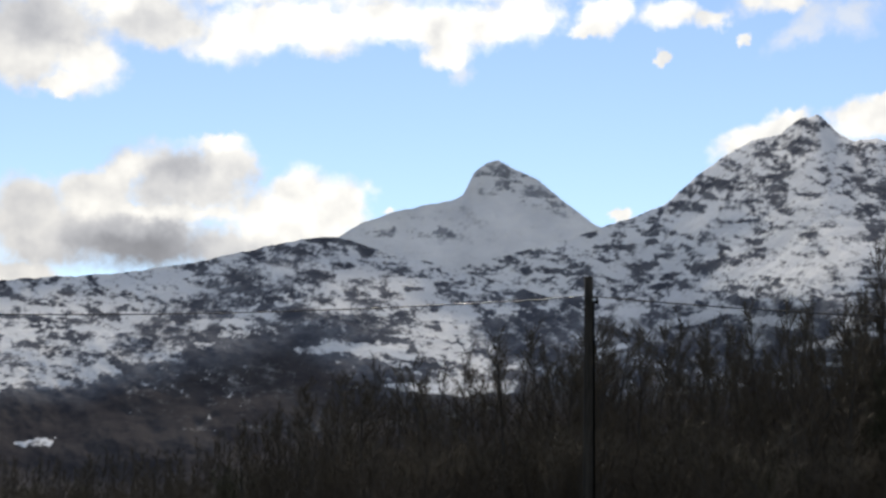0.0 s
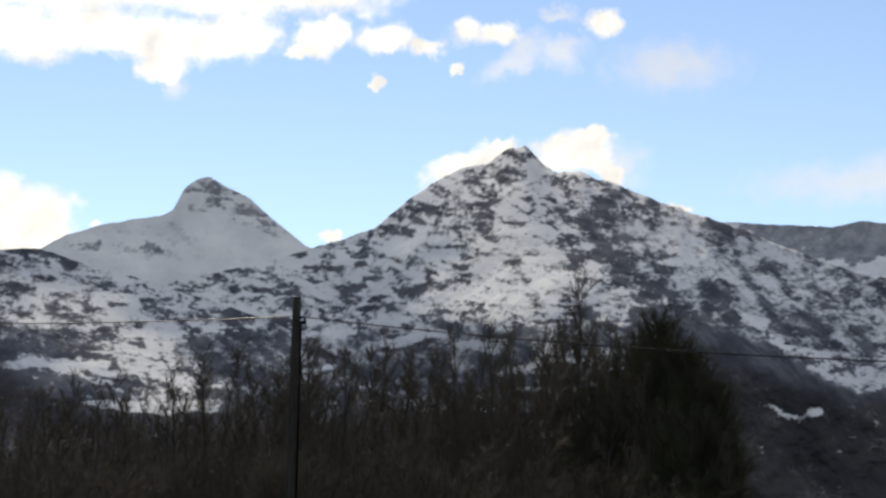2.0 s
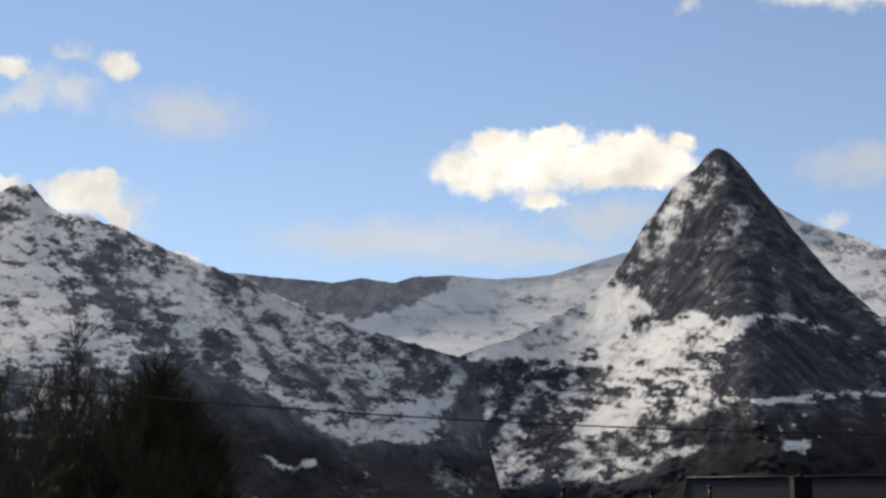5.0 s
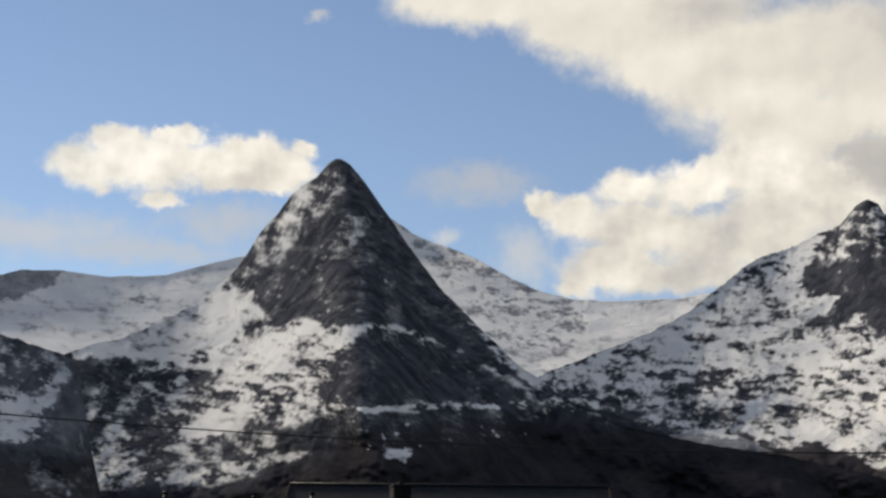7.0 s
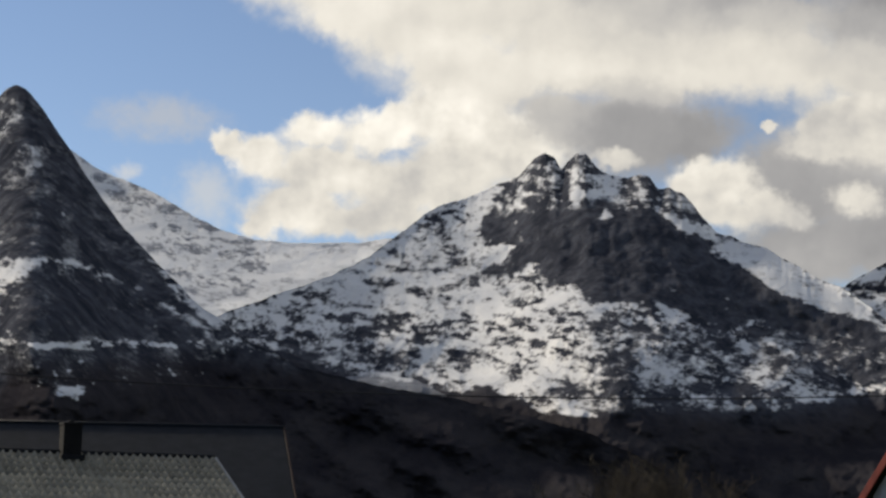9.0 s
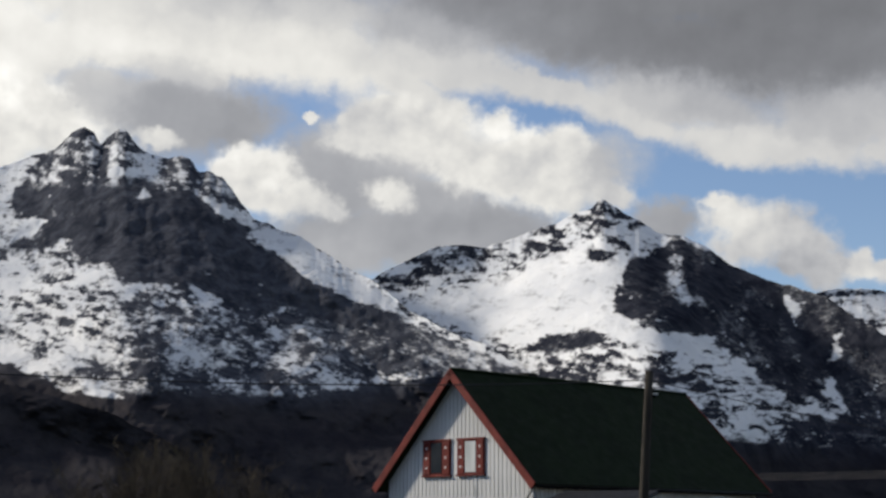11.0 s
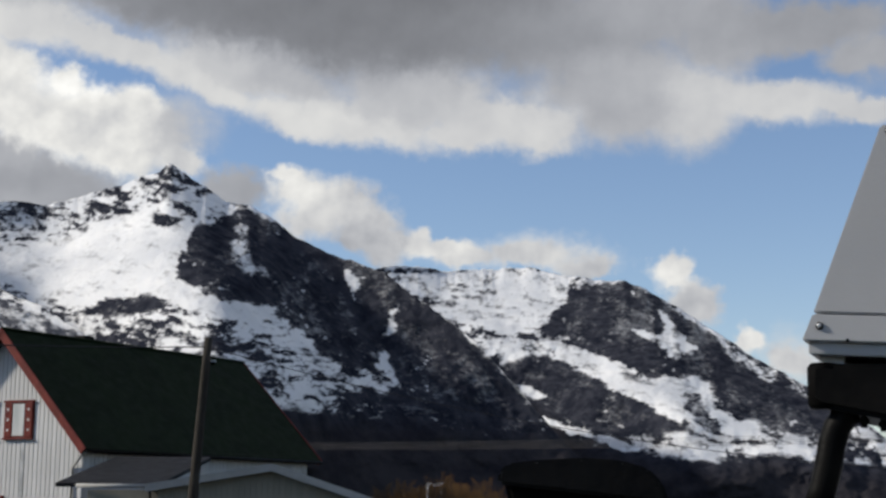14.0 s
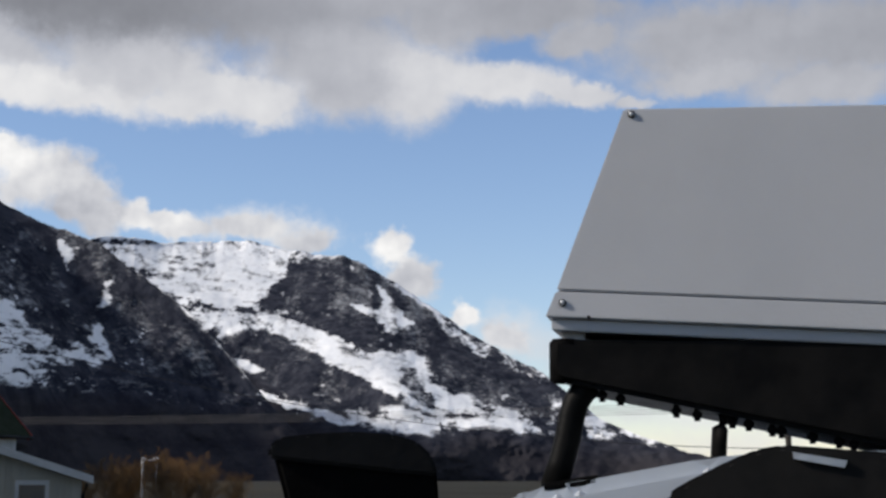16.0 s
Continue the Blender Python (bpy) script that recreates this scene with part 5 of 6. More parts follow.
def mesh_of(bm, mat, name):
    data = bpy.data.meshes.new(name)
    bm.to_mesh(data)
    bm.free()
    data.materials.append(mat)
    return data


def cabin_window(house, y, z, wide, high, pane_mat, label):
    """A window on the gable wall (x = 0.35) with painted side panels; its left lower corner is at y + wide, z."""
    win = part("window", box((0.05, wide, high), Matrix.Translation((0.33, y + wide / 2, z + high / 2)), 0.01), RED_WOOD, house, label)
    side = wide * 0.27
    part("pane", box((0.02, wide - 2 * side - 0.1, high - 0.16), Matrix.Translation((0.298, y + wide / 2, z + high / 2))), pane_mat, win)
    part("sill", box((0.10, wide + 0.06, 0.05), Matrix.Translation((0.30, y + wide / 2, z - 0.02)), 0.008), RED_WOOD, win)
    part("lintel", box((0.08, wide + 0.04, 0.07), Matrix.Translation((0.31, y + wide / 2, z + high)), 0.008), RED_WOOD, win)
    for s in (0, 1):
        cy = y + side / 2 + 0.02 if s else y + wide - side / 2 - 0.02
        part("shutter", box((0.04, side - 0.04, high - 0.1), Matrix.Translation((0.292, cy, z + high / 2)), 0.008), RED_WOOD, win)
        for i in range(3):
            part("diamond", box((0.012, 0.075, 0.075), Matrix.Translation((0.27, cy, z + high * (0.22 + 0.28 * i))) @ pose(0, 0, 0, 45, 0, 0)), WHITE_WOOD, win)
    return win


def red_trimmed_house():
    base = spot(73.38, 0, 52)
    base.z = ground_at(base)
    m = frame_of(base, 118.9)
    house = empty("house", m, "white boarded house with red trim and a dark green roof", "house")
    apex, eave, half, long = 7.28 - base.z, 3.40 - base.z, 3.83, 13.0
    drop = (apex - eave) / half
    wall = 3.42
    top = apex - 0.18
    outline = [(-wall, 0), (wall, 0), (wall, top - drop * wall), (0, top), (-wall, top - drop * wall)]
    # walls as plates, the gables with their full outline
    turn = pose(0, 0, 0, 0, 0, 90)
    part("gable_wall", prism(outline, 0.16, m=Matrix.Translation((0.54, 0, 0)) @ turn), WHITE_WOOD, house)
    part("gable_wall", prism(outline, 0.16, m=Matrix.Translation((long - 0.35, 0, 0)) @ turn), WHITE_WOOD, house)
    for s in (-1, 1):
        part("side_wall", box((long - 0.95, 0.16, top - drop * wall), Matrix.Translation((long / 2 + 0.05, s * (wall - 0.08), (top - drop * wall) / 2))), WHITE_WOOD, house)
    slant = math.hypot(half, apex - eave)
    angle = math.degrees(math.atan2(apex - eave, half))
    for s in (-1, 1):
        mid = Matrix.Translation((long / 2, s * half / 2, (apex + eave) / 2)) @ pose(0, 0, 0, -s * angle, 0, 0)
        roof = part("roof", box((long, slant, 0.12), mid @ Matrix.Translation((0, 0, -0.06)), 0.015), GREEN_ROOF, house, "dark green sheet roof slope")
        for x in (-0.02, long + 0.02):
            part("barge_board", box((0.05, slant + 0.05, 0.26), Matrix.Translation((x, s * half / 2, (apex + eave) / 2)) @ pose(0, 0, 0, -s * angle, 0, 0) @ Matrix.Translation((0, 0, -0.10)), 0.008), RED_WOOD, house)
        part("gutter", tube([(0, s * (half + 0.05), eave - 0.08), (long, s * (half + 0.05), eave - 0.08)], 0.06, 10), BLACK_STEEL, house)
    part("ridge_cap", tube([(0, 0, apex + 0.01), (long, 0, apex + 0.01)], 0.07, 8), GREEN_ROOF, house)
    part("chimney", box((0.5, 0.5, 0.7), Matrix.Translation((4.2, 0.3, apex - 0.15)), 0.03), SOOT, house)
    cabin_window(house, 0.30, 3.76 - base.z, 1.34, 1.18, GLASS, "small window with red panels and white diamonds")
    cabin_window(house, -1.30, 3.76 - base.z, 1.28, 1.18, CURTAIN, "small window with a pale curtain and red panels")
    cabin_window(house, -0.15, 0.75 - base.z, 1.45, 1.15, GLASS, "ground-floor window with a red frame")
    part("cable_ladder", box((0.04, 0.16, 3.4), Matrix.Translation((0.36, -0.86, 1.85)), 0.01), STEEL, house, "grey vertical cable duct")
    part("downpipe", tube([(0.30, -3.05, 0), (0.30, -3.05, eave - 0.6), (0.05, -3.7, eave - 0.15)], 0.045, 8), GREY_WALL, house)
    part("wall_lamp", box((0.14, 0.12, 0.22), Matrix.Translation((0.30, 1.95, 1.95 - base.z)), 0.03), BLACK_STEEL, house)
    # cladding, board on board
    width = 0.19
    n = int(2 * wall / width)
    for i in range(n):
        y = -wall + (i + 0.5) * 2 * wall / n
        tall = top - drop * abs(y) - 0.1
        board = mesh_of(box((0.022, width * 0.86, tall), Matrix.Translation((0, 0, tall / 2)), 0.004), WHITE_WOOD, "board")
        piece("board", board, house, Matrix.Translation((0.365, y, 0)))
    board = mesh_of(box((width * 0.72, 0.03, top - drop * wall - 0.02), Matrix.Translation((0, 0, (top - drop * wall) / 2)), 0.004), WHITE_WOOD, "board")
    for i in range(int((long - 1) / 0.2)):
        piece("board", board, house, Matrix.Translation((0.55 + 0.2 * i, -wall - 0.014, 0)))
    return house


def annex():
    left, right = spot(78.8, 0, 44), spot(87.09, 0, 43.6)
    z0 = ground_at(left) - 0.2
    way = math.degrees(math.atan2(right.x - left.x, right.y - left.y))
    m = frame_of(Vector((left.x, left.y, z0)), way)
    thing = empty("annex", m, "low white annex with a shallow dark roof", "building")
    long = (right - left).length
    zl, zr, za = EYE.z + 0.50 - z0, EYE.z + 0.12 - z0, EYE.z + 42.3 * math.tan(radians(1.49)) - z0
    peak = long * 0.535
    deep = 6.5
    part("front_wall", prism([(0.25, 0), (long - 0.25, 0), (long - 0.25, zr - 0.12), (peak, za - 0.2), (0.25, zl - 0.14)], 0.16), SHADED_WOOD, thing)
    part("rear_wall", prism([(0.25, 0), (long - 0.25, 0), (long - 0.25, zr - 0.12), (peak, za - 0.2), (0.25, zl - 0.14)], 0.16, m=Matrix.Translation((0, deep - 0.16, 0))), SHADED_WOOD, thing)
    part("side_wall", box((0.16, deep - 0.34, zl - 0.2), Matrix.Translation((0.33, deep / 2, (zl - 0.2) / 2))), SHADED_WOOD, thing)
    part("side_wall", box((0.16, deep - 0.34, zr - 0.2), Matrix.Translation((long - 0.33, deep / 2, (zr - 0.2) / 2))), SHADED_WOOD, thing)
    part("roof", prism([(-0.05, zl), (peak, za), (peak, za - 0.12), (-0.05, zl - 0.12)], deep + 0.6, m=Matrix.Translation((0, -0.3, 0))), DARK_ROOF, thing)
    part("roof", prism([(peak + 0.002, za), (long + 0.05, zr), (long + 0.05, zr - 0.12), (peak + 0.002, za - 0.12)], deep + 0.6, m=Matrix.Translation((0, -0.3, 0))), DARK_ROOF, thing)
    for (x0, h0), (x1, h1) in (((-0.06, zl), (peak, za)), ((peak, za), (long + 0.06, zr))):
        part("barge_board", prism([(x0, h0 + 0.01), (x1, h1 + 0.01), (x1, h1 - 0.20), (x0, h0 - 0.20)], 0.05, m=Matrix.Translation((0, -0.35, 0))), GREY_WALL, thing, "pale grey barge board")
    for x, w in ((1.55, 0.85), (4.35, 0.9)):
        win = part("window", box((w, 0.06, 1.1), Matrix.Translation((x + w / 2, -0.02, EYE.z - z0 - 0.52)), 0.012), GREY_WALL, thing)
        part("pane", box((w - 0.22, 0.02, 0.86), Matrix.Translation((x + w / 2, -0.055, EYE.z - z0 - 0.54))), GLASS, win)
        part("lintel", box((w + 0.12, 0.08, 0.08), Matrix.Translation((x + w / 2, -0.04, EYE.z - z0 + 0.06)), 0.01), SHADED_WOOD, win)
    part("downpipe", tube([(long - 0.1, -0.12, zr - 0.2), (long - 0.2, -0.05, zr - 0.5), (long - 0.2, -0.05, 0)], 0.045, 8), BLACK_STEEL, thing)
    # the lean-to that joins the house
    part("link_wall", box((2.1, 0.16, zl - 0.15), Matrix.Translation((-0.75, 0.5, (zl - 0.15) / 2)) @ pose(0, 0, 0, 0, 0, -12)), SHADED_WOOD, thing)
    part("link_roof", box((3.1, 4.6, 0.12), Matrix.Translation((-0.75, 2.75, zl + 0.42)) @ pose(0, 0, 0, 11, 0, -12), 0.02), DARK_ROOF, thing)
    part("gutter", tube([(0.0, 0.05, zl - 0.04), (-2.1, 0.62, zl - 0.04)], 0.06, 10), GREY_WALL, thing)
    part("downpipe", tube([(0.02, 0.0, zl - 0.05), (0.05, 0.02, zl - 0.4), (0.2, 0.1, zl - 0.6), (0.2, 0.1, 0)], 0.04, 8), BLACK_STEEL, thing)
    width = 0.16
    for i in range(int((long - 0.6) / width)):
        x = 0.34 + width * i
        tall = (zl - 0.14 + (za - 0.06 - zl) * (x - 0.25) / (peak - 0.25)) if x < peak else (zr - 0.12 + (za - 0.08 - zr) * (long - 0.25 - x) / (long - 0.25 - peak))
        tall -= 0.06
        piece("board", mesh_of(box((width * 0.8, 0.02, tall), Matrix.Translation((0, 0, tall / 2)), 0.003), SHADED_WOOD, "board"), thing, Matrix.Translation((x, -0.012, 0)))
    return thing


def shed():
    p = spot(70.15, 0, 60)
    z0 = ground_at(p)
    thing = empty("shed", frame_of(Vector((p.x, p.y, z0)), 150), "small shed with a green roof and a red door", "shed")
    h = EYE.z + 60 * math.tan(radians(0.45)) - z0
    part("wall", box((2.4, 2.0, h), Matrix.Translation((0, 1.0, h / 2))), GREY_WALL, thing)
    part("roof", prism([(-1.5, h - 0.1), (0.2, h + 0.7), (1.5, h - 0.1), (1.5, h - 0.22), (0.2, h + 0.56), (-1.5, h - 0.22)], 2.5, m=Matrix.Translation((0, -0.25, 0))), GREEN_ROOF, thing)
    part("door", box((0.8, 0.06, h - 0.35), Matrix.Translation((0.2, -0.03, (h - 0.35) / 2)), 0.01), RED_WOOD, thing)


def long_house(name, label, a, b, ridge_z, run, pitch, roof_mat, board_mat, wall_mat):
    """A house with its ridge from a to b; y = 0 under the ridge, its near slope towards -y."""
    z0 = ground_at(a) - 0.2
    way = math.degrees(math.atan2(b.x - a.x, b.y - a.y))
    house = empty(name, frame_of(Vector((a.x, a.y, z0)), way), label, "house")
    long, top = (b - a).to_2d().length, ridge_z - z0
    fall = run * math.tan(radians(pitch))
    wall = run - 0.45
    h = top - fall * wall / run - 0.15
    gable = [(-wall, 0), (wall, 0), (wall, h), (0, top - 0.18), (-wall, h)]
    turn = pose(0, 0, 0, 0, 0, 90)
    for x in (0.5, long - 0.34):
        part("gable_wall", prism(gable, 0.16, m=Matrix.Translation((x, 0, 0)) @ turn), wall_mat, house)
    for s in (-1, 1):
        part("side_wall", box((long - 0.9, 0.16, h), Matrix.Translation((long / 2, s * (wall - 0.08), h / 2))), wall_mat, house)
        slant = math.hypot(run, fall)
        roof = part("roof", box((long, slant, 0.10), Matrix.Translation((long / 2, s * run / 2, top - fall / 2)) @ pose(0, 0, 0, -s * pitch, 0, 0) @ Matrix.Translation((0, 0, -0.05))), roof_mat, house)
        for x in (-0.03, long + 0.03):
            part("barge_board", box((0.06, slant + 0.04, 0.24), Matrix.Translation((x, s * run / 2, top - fall / 2)) @ pose(0, 0, 0, -s * pitch, 0, 0) @ Matrix.Translation((0, 0, -0.06)), 0.008), board_mat, house)
        if s < 0:
            near = roof
    return house, near, long, top, fall


def tiled_house():
    a, b = spot(27.91, 0, 42), spot(47.39, 0, 44.4)
    house, roof, long, top, fall = long_house("tiled_house", "long low house with a grey tiled roof and chimney", a, b, EYE.z + 2.52, 4.3, 27, DARK_ROOF, GREY_WALL, GREY_WALL)
    part("ridge_cap", tube([(0, 0, top + 0.05), (long, 0, top + 0.05)], 0.08, 8), DARK_ROOF, house)

    def at_az(az, back=0.0):
        """Where along the ridge an azimuth falls."""
        m = house.matrix_world.inverted()
        best = min(range(0, int(long * 50)), key=lambda i: abs(math.degrees(math.atan2(*((house.matrix_world @ Vector((i / 50, back, 0))).to_2d()))) - az))
        return best / 50

    x = at_az(42.2)
    stack = part("chimney", box((0.5, 0.5, 1.22), Matrix.Translation((x, -0.15, top + 0.18)), 0.02), SOOT, house, "sooty black chimney")
    part("flashing", box((0.66, 0.7, 0.14), Matrix.Translation((x, -0.2, top - 0.10)), 0.02), DARK_ROOF, stack)
    part("cap", box((0.54, 0.56, 0.06), Matrix.Translation((x, -0.15, top + 0.80)), 0.015), SOOT, stack)
    part("cowl", tube([(x, -0.15, top + 0.82), (x, -0.15, top + 0.92)], [0.12, 0.06], 10), SOOT, stack)
    for az, tall in ((39.0, 0.52), (33.7, 0.42), (36.9, 0.36)):
        x = at_az(az)
        pipe = part("vent_pipe", tube([(x, -0.1, top - 0.1), (x, -0.1, top + tall)], [0.055, 0.05], 10), BLACK_STEEL, house)
        part("cap", tube([(x, -0.1, top + tall), (x, -0.1, top + tall + 0.06)], [0.08, 0.05], 10), BLACK_STEEL, pipe)
    # pantiles on the near slope: a rolled tile, laid in rows
    wide, deep = 0.208, 0.36
    slant = math.hypot(4.3, fall)

    def tile_mesh():
        bm = bmesh.new()
        rows = []
        for y, lift in ((0, 0.0), (-deep - 0.03, 0.02)):
            rows.append([[bm.verts.new((wide * u, y, lift + h + 0.075 * max(0.0, math.sin(math.pi * min(1, max(0, (u - 0.42) / 0.58)))))) for u in (0, 0.2, 0.42, 0.56, 0.71, 0.86, 1.0)] for h in (0.0, 0.018)])
        for i in range(6):
            t0, t1 = rows[0][1], rows[1][1]
            bm.faces.new((t0[i], t1[i], t1[i + 1], t0[i + 1])).smooth = True
            l1 = rows[1][0]
            bm.faces.new((t1[i], l1[i], l1[i + 1], t1[i + 1]))
        return bm

    data = mesh_of(tile_mesh(), TILE, "tile")
    slope = Matrix.Translation((0, 0, top + 0.005)) @ pose(0, 0, 0, 27, 0, 0)
    cols, count = int(long / wide), int(slant / deep)
    joined = bmesh.new()
    for j in range(count):
        for i in range(cols):
            m = slope @ Matrix.Translation((0.03 + wide * i, -deep * j, 0.0))
            if j < 4:
                piece("tile", data, roof, m)
            else:
                n = len(joined.verts)
                joined.from_mesh(data)
                joined.verts.ensure_lookup_table()
                for v in joined.verts[n:]:
                    v.co = m @ v.co
    tagged(part("lower_tiles", joined, TILE, roof), kind="stuff")


def blue_barn():
    a, b = spot(38.2, 0, 61), spot(49.85, 0, 61)
    barn, roof, long, top, fall = long_house("barn", "barn with a dark blue sheet-metal roof and brown verge boards", a, b, EYE.z + 61 * math.tan(radians(4.4)), 6.5, 31, BLUE_ROOF, BROWN_WOOD, BROWN_WOOD)
    part("ridge_cap", tube([(0, 0, top + 0.02), (long, 0, top + 0.02)], 0.07, 8), BLUE_ROOF, barn)


red_trimmed_house()
annex()
shed()
tiled_house()
blue_barn()


# ---- the vehicle close by ----
def off_roader():
    base = spot(110, 0, 3.4)
    base.z = ground_at(base)
    car = empty("off_road_vehicle", frame_of(base, 200), "silver off-road vehicle with a black roof rack", "car")
    profile = [(-2.25, 0.42), (-2.30, 0.70), (-2.22, 0.98), (-1.30, 1.10), (-1.12, 1.16), (-0.62, 1.62), (-0.4674, 1.7145), (-0.4231, 1.732), (-0.3663, 1.7432), (-0.3162, 1.7482), (-0.038, 1.7996), (0.10, 1.812), (0.40, 1.815), (1.2, 1.80), (2.0, 1.74), (2.22, 1.62), (2.36, 1.05), (2.38, 0.45)]
    bm = prism(profile, 1.7)
    bmesh.ops.bevel(bm, geom=bm.edges[:], offset=0.03, segments=2, affect="EDGES")
    body = part("body", bm, SILVER_PAINT, car)
    bm = prism([(-0.16, 1.55), (-0.1215, 1.7223), (-0.0854, 1.746), (0.0101, 1.7933), (0.0693, 1.8169), (0.122, 1.8261), (0.3317, 1.8103), (0.62, 1.79), (0.66, 1.55)], 0.22, m=Matrix.Translation((0, -0.05, 0)))
    bmesh.ops.bevel(bm, geom=bm.edges[:], offset=0.012, segments=2, affect="EDGES")
    screen = part("roof_visor", bm, GREY_BLACK_PLASTIC, car, "black plastic roof visor")
    # added steel strip that stands for a pale reflection on the visor
    part("trim", prism([(0.142, 1.8106), (0.2527, 1.7928), (0.2465, 1.7777), (0.1439, 1.7965)], 0.012, m=Matrix.Translation((0, -0.062, 0))), STEEL, screen)
    for x in (-1.55, 1.45):
        for y in (0.12, 1.58):
            wheel = part("wheel", tube([(x, y - 0.11, 0.36), (x, y + 0.11, 0.36)], 0.24, 20), STEEL, car)
            ring = bmesh.new()
            for s in range(24):
                p, q = (2 * math.pi * k / 24 for k in (s, s + 1))
                quad = []
                for a in (p, q):
                    quad.append([ring.verts.new((x + rr * math.cos(a), y + yy, 0.36 + rr * math.sin(a))) for rr, yy in ((0.25, -0.13), (0.345, -0.13), (0.36, -0.09), (0.36, 0.09), (0.345, 0.13), (0.25, 0.13))])
                for k in range(5):
                    ring.faces.new((quad[0][k], quad[1][k], quad[1][k + 1], quad[0][k + 1]))
            part("tyre", ring, BLACK_PLASTIC, wheel)
    glass = part("windscreen", box((0.74, 1.45, 0.012), Matrix.Translation((-0.885, 0.85, 1.40)) @ pose(0, 0, 0, 0, -42.5, 0), 0.004), DARK_GLASS, car)
    part("wiper", tube([(-1.13, 0.5, 1.19), (-0.85, 0.75, 1.445)], 0.008, 6), BLACK_PLASTIC, glass)
    for x, wide in ((-0.15, 0.95), (0.95, 0.95)):
        part("side_window", box((wide, 0.012, 0.36), Matrix.Translation((x, -0.004, 1.42)), 0.004), DARK_GLASS, car)
        part("door_handle", box((0.16, 0.03, 0.03), Matrix.Translation((x + 0.3, -0.012, 1.08)), 0.008), BLACK_PLASTIC, car)
    for y in (0.2, 1.5):
        part("headlight", box((0.05, 0.3, 0.16), Matrix.Translation((-2.285, y, 0.80)), 0.02), DARK_GLASS, car)
    part("bumper", box((0.14, 1.72, 0.2), Matrix.Translation((-2.30, 0.85, 0.52)), 0.04), BLACK_PLASTIC, car)
    # the rack and its legs
    rack = part("roof_rack", prism([(-0.365, 2.062), (-0.370, 2.035), (-0.370, 1.985), (-0.352, 1.968), (-0.28, 1.953), (-0.05, 1.905), (0.30, 1.832), (0.9, 1.72), (0.9, 2.02), (0.36, 2.045)], 0.55, m=Matrix.Translation((0, 0.01, 0))), BLACK_STEEL, car, "black steel roof rack")
    bmesh_data = bmesh.new()
    bmesh_data.from_mesh(rack.data)
    bmesh.ops.bevel(bmesh_data, geom=bmesh_data.edges[:], offset=0.012, segments=2, affect="EDGES")
    bmesh_data.to_mesh(rack.data)
    bmesh_data.free()
    for x, z in ((-0.262, 1.946), (-0.222, 1.938), (-0.10, 1.910), (-0.055, 1.902), (0.02, 1.886), (0.055, 1.880), (0.105, 1.868), (0.125, 1.864), (0.19, 1.852), (0.245, 1.842), (0.275, 1.836), (0.34, 1.825)):
        bolt = part("bolt", tube([(x, 0.05, z + 0.02), (x, 0.05, z - 0.022)], 0.007, 8), BLACK_STEEL, rack)
        part("nut", tube([(x, 0.05, z - 0.002), (x, 0.05, z - 0.014)], 0.012, 6), BLACK_STEEL, bolt)

    for path, thick in (([(-0.285, 1.965), (-0.305, 1.950), (-0.322, 1.925), (-0.333, 1.89), (-0.342, 1.84), (-0.356, 1.79), (-0.375, 1.735)], 0.030),
                        ([(0.045, 1.905), (0.020, 1.898), (0.002, 1.885), (-0.007, 1.865), (-0.012, 1.795)], 0.0175)):
        part("leg", tube([(x, 0.065, z) for x, z in path], thick, 14), BLACK_STEEL, rack)
    part("end_cap", tube([(-0.345, 0.045, z) for z in (1.965, 1.975, 2.055, 2.064)], [0.027, 0.034, 0.034, 0.027], 16), BLACK_PLASTIC, rack)
    part("foot_pad", box((0.13, 0.1, 0.025), Matrix.Translation((-0.335, 0.08, 1.742)) @ pose(0, 0, 0, 0, -9, 0), 0.008), BLACK_PLASTIC, rack)
    return car


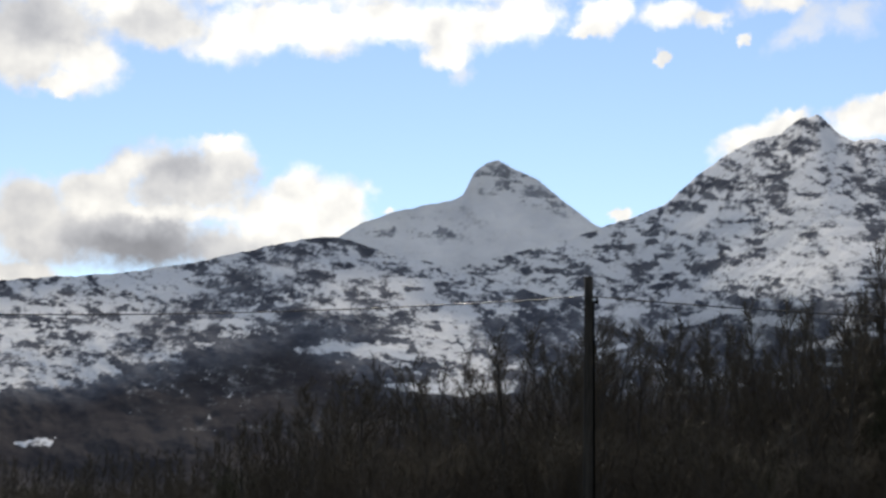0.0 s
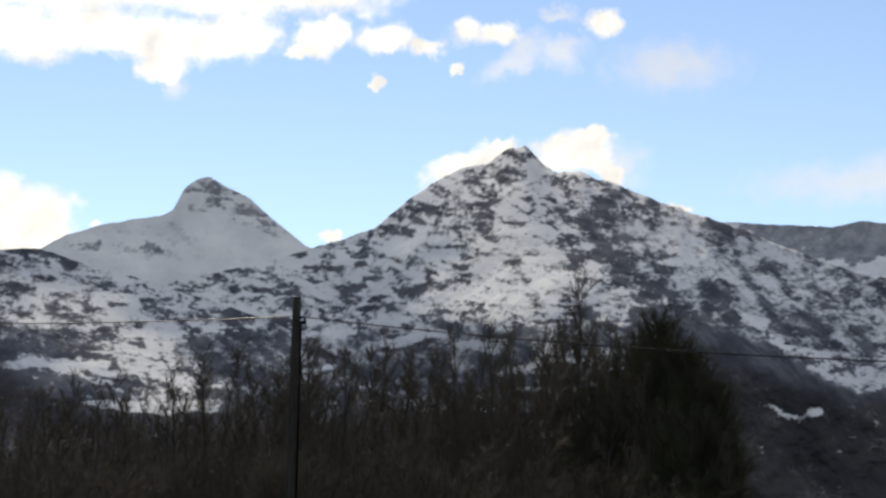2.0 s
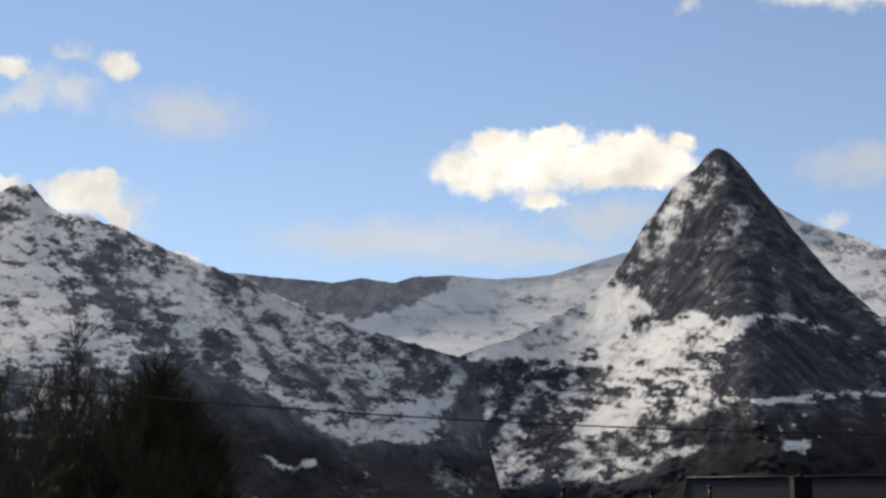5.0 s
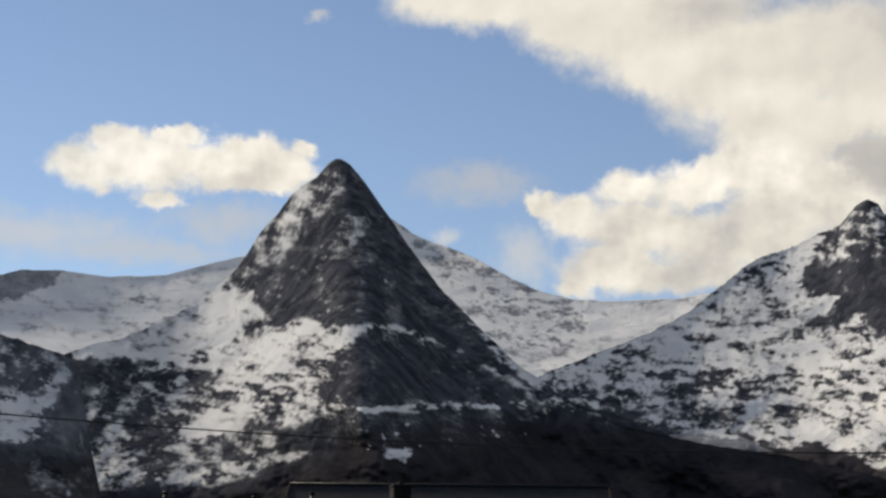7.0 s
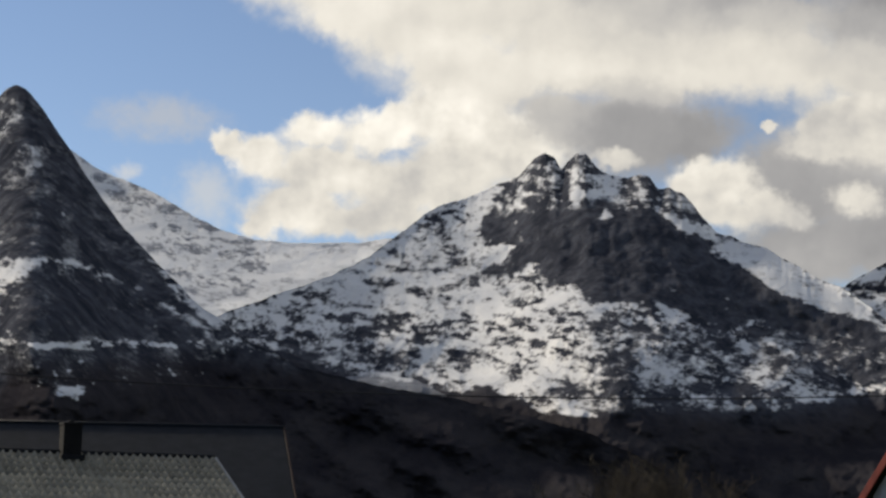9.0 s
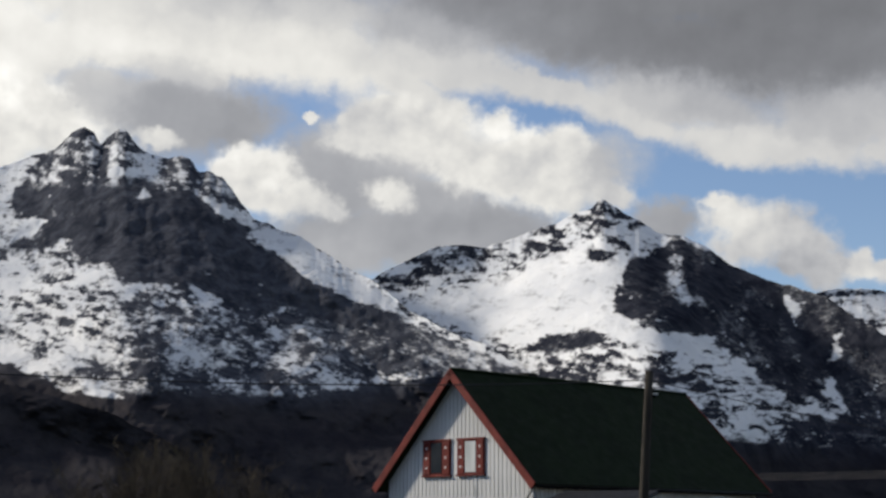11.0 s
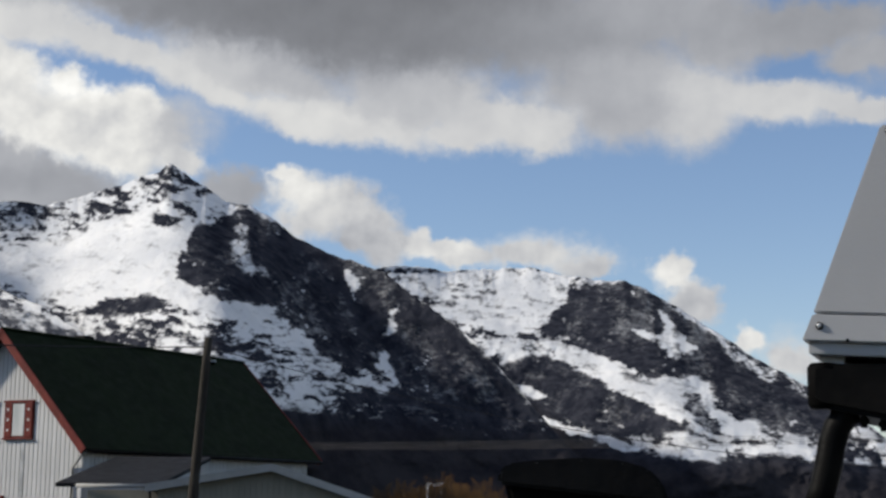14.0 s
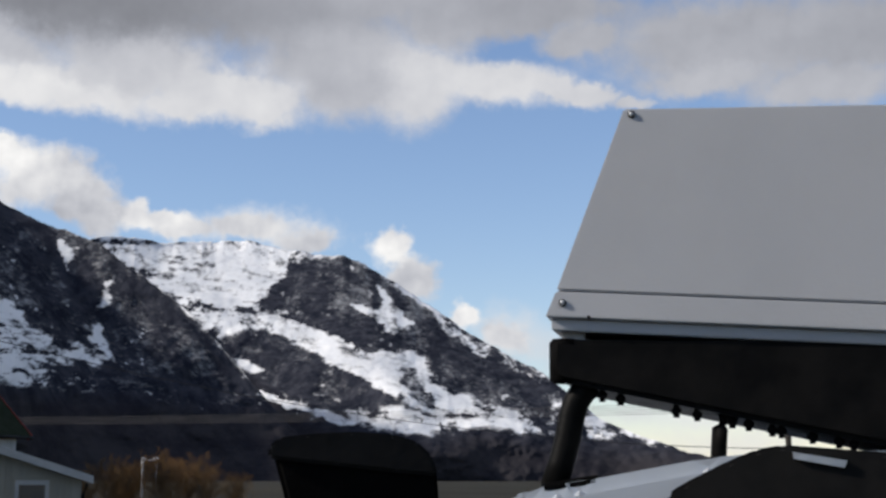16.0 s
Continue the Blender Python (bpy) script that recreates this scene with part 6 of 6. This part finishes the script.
# A vehicle's black mirror housing; the post below it is made up.
def letter_box():
    base = spot(96.45, 0, 1.95)
    base.z = ground_at(base)
    thing = empty("letter_box", frame_of(base, 186.45) @ Matrix.Translation((0.0, 0, 0.266)) @ Matrix.Diagonal((0.93, 0.848, 0.848, 1)), "black plastic wing mirror housing on an added post", "letter box")
    bm = prism([(-0.062, 1.50), (-0.089, 1.722), (-0.108, 1.797), (0.112, 1.776), (0.117, 1.73), (0.118, 1.66), (0.10, 1.50)], 0.20)
    bmesh.ops.bevel(bm, geom=bm.edges[:], offset=0.008, segments=3, affect="EDGES")
    part("box", bm, BLACK_PLASTIC, thing)
    bm = prism([(-0.112, 1.782), (-0.112, 1.800), (-0.098, 1.813), (-0.06, 1.818), (0.0, 1.822), (0.055, 1.818), (0.088, 1.807), (0.107, 1.787), (0.116, 1.757), (0.06, 1.762), (-0.02, 1.772)], 0.24, m=Matrix.Translation((0, -0.012, 0)))
    bmesh.ops.bevel(bm, geom=bm.edges[:], offset=0.005, segments=2, affect="EDGES")
    # greyer plastic than the body: light on the rounded top, put into colour
    part("lid", bm, GREY_BLACK_PLASTIC, thing, "dark grey rounded top, greyer for the light on it")
    part("post", tube([(0.02, 0.1, -0.314), (0.02, 0.1, 1.51)], 0.035, 10), BLACK_STEEL, thing)


def roof_box():
    """The metal case on the rack: a panelled front that leans in at its end, a seam, a lip and rivets."""
    base = spot(110, 0, 3.4)
    base.z = ground_at(base)
    case = empty("equipment_case", frame_of(base, 200), "grey metal equipment case with sloping end on the roof rack", "case")
    front = [(-0.357, 2.170), (-0.2015, 2.576), (0.95, 2.548), (0.95, 2.090)]
    bm = prism(front, 0.62)
    bmesh.ops.bevel(bm, geom=bm.edges[:], offset=0.004, segments=2, affect="EDGES")
    part("panel", bm, ALUMINIUM, case)
    bm = prism([(-0.3815, 2.110), (-0.3575, 2.1665), (0.95, 2.0865), (0.95, 2.030)], 0.64, m=Matrix.Translation((0, -0.006, 0)))
    bmesh.ops.bevel(bm, geom=bm.edges[:], offset=0.003, segments=2, affect="EDGES")
    part("skirt", bm, ALUMINIUM, case)
    bm = prism([(-0.370, 2.082), (-0.370, 2.108), (0.95, 2.028), (0.95, 2.002)], 0.60, m=Matrix.Translation((0, 0.012, 0)))
    bmesh.ops.bevel(bm, geom=bm.edges[:], offset=0.003, segments=2, affect="EDGES")
    part("lip", bm, ALUMINIUM, case)
    part("mount", box((0.05, 0.4, 0.03), Matrix.Translation((-0.325, 0.25, 2.072))), ALUMINIUM, case)
    for x, z, y in ((-0.184, 2.562, 0.0), (-0.343, 2.140, -0.006)):
        rivet = part("rivet", tube([(x, y, z), (x, y - 0.006, z), (x, y - 0.008, z)], [0.0065, 0.006, 0.003], 12), STEEL, case)
        part("washer", tube([(x, y, z), (x, y - 0.004, z)], 0.0085, 12), BLACK_STEEL, rivet)
    part("dent_cap", tube([(-0.285, -0.006, 2.107), (-0.285, -0.012, 2.107)], 0.004, 8), BLACK_STEEL, case)


off_roader()
letter_box()
roof_box()
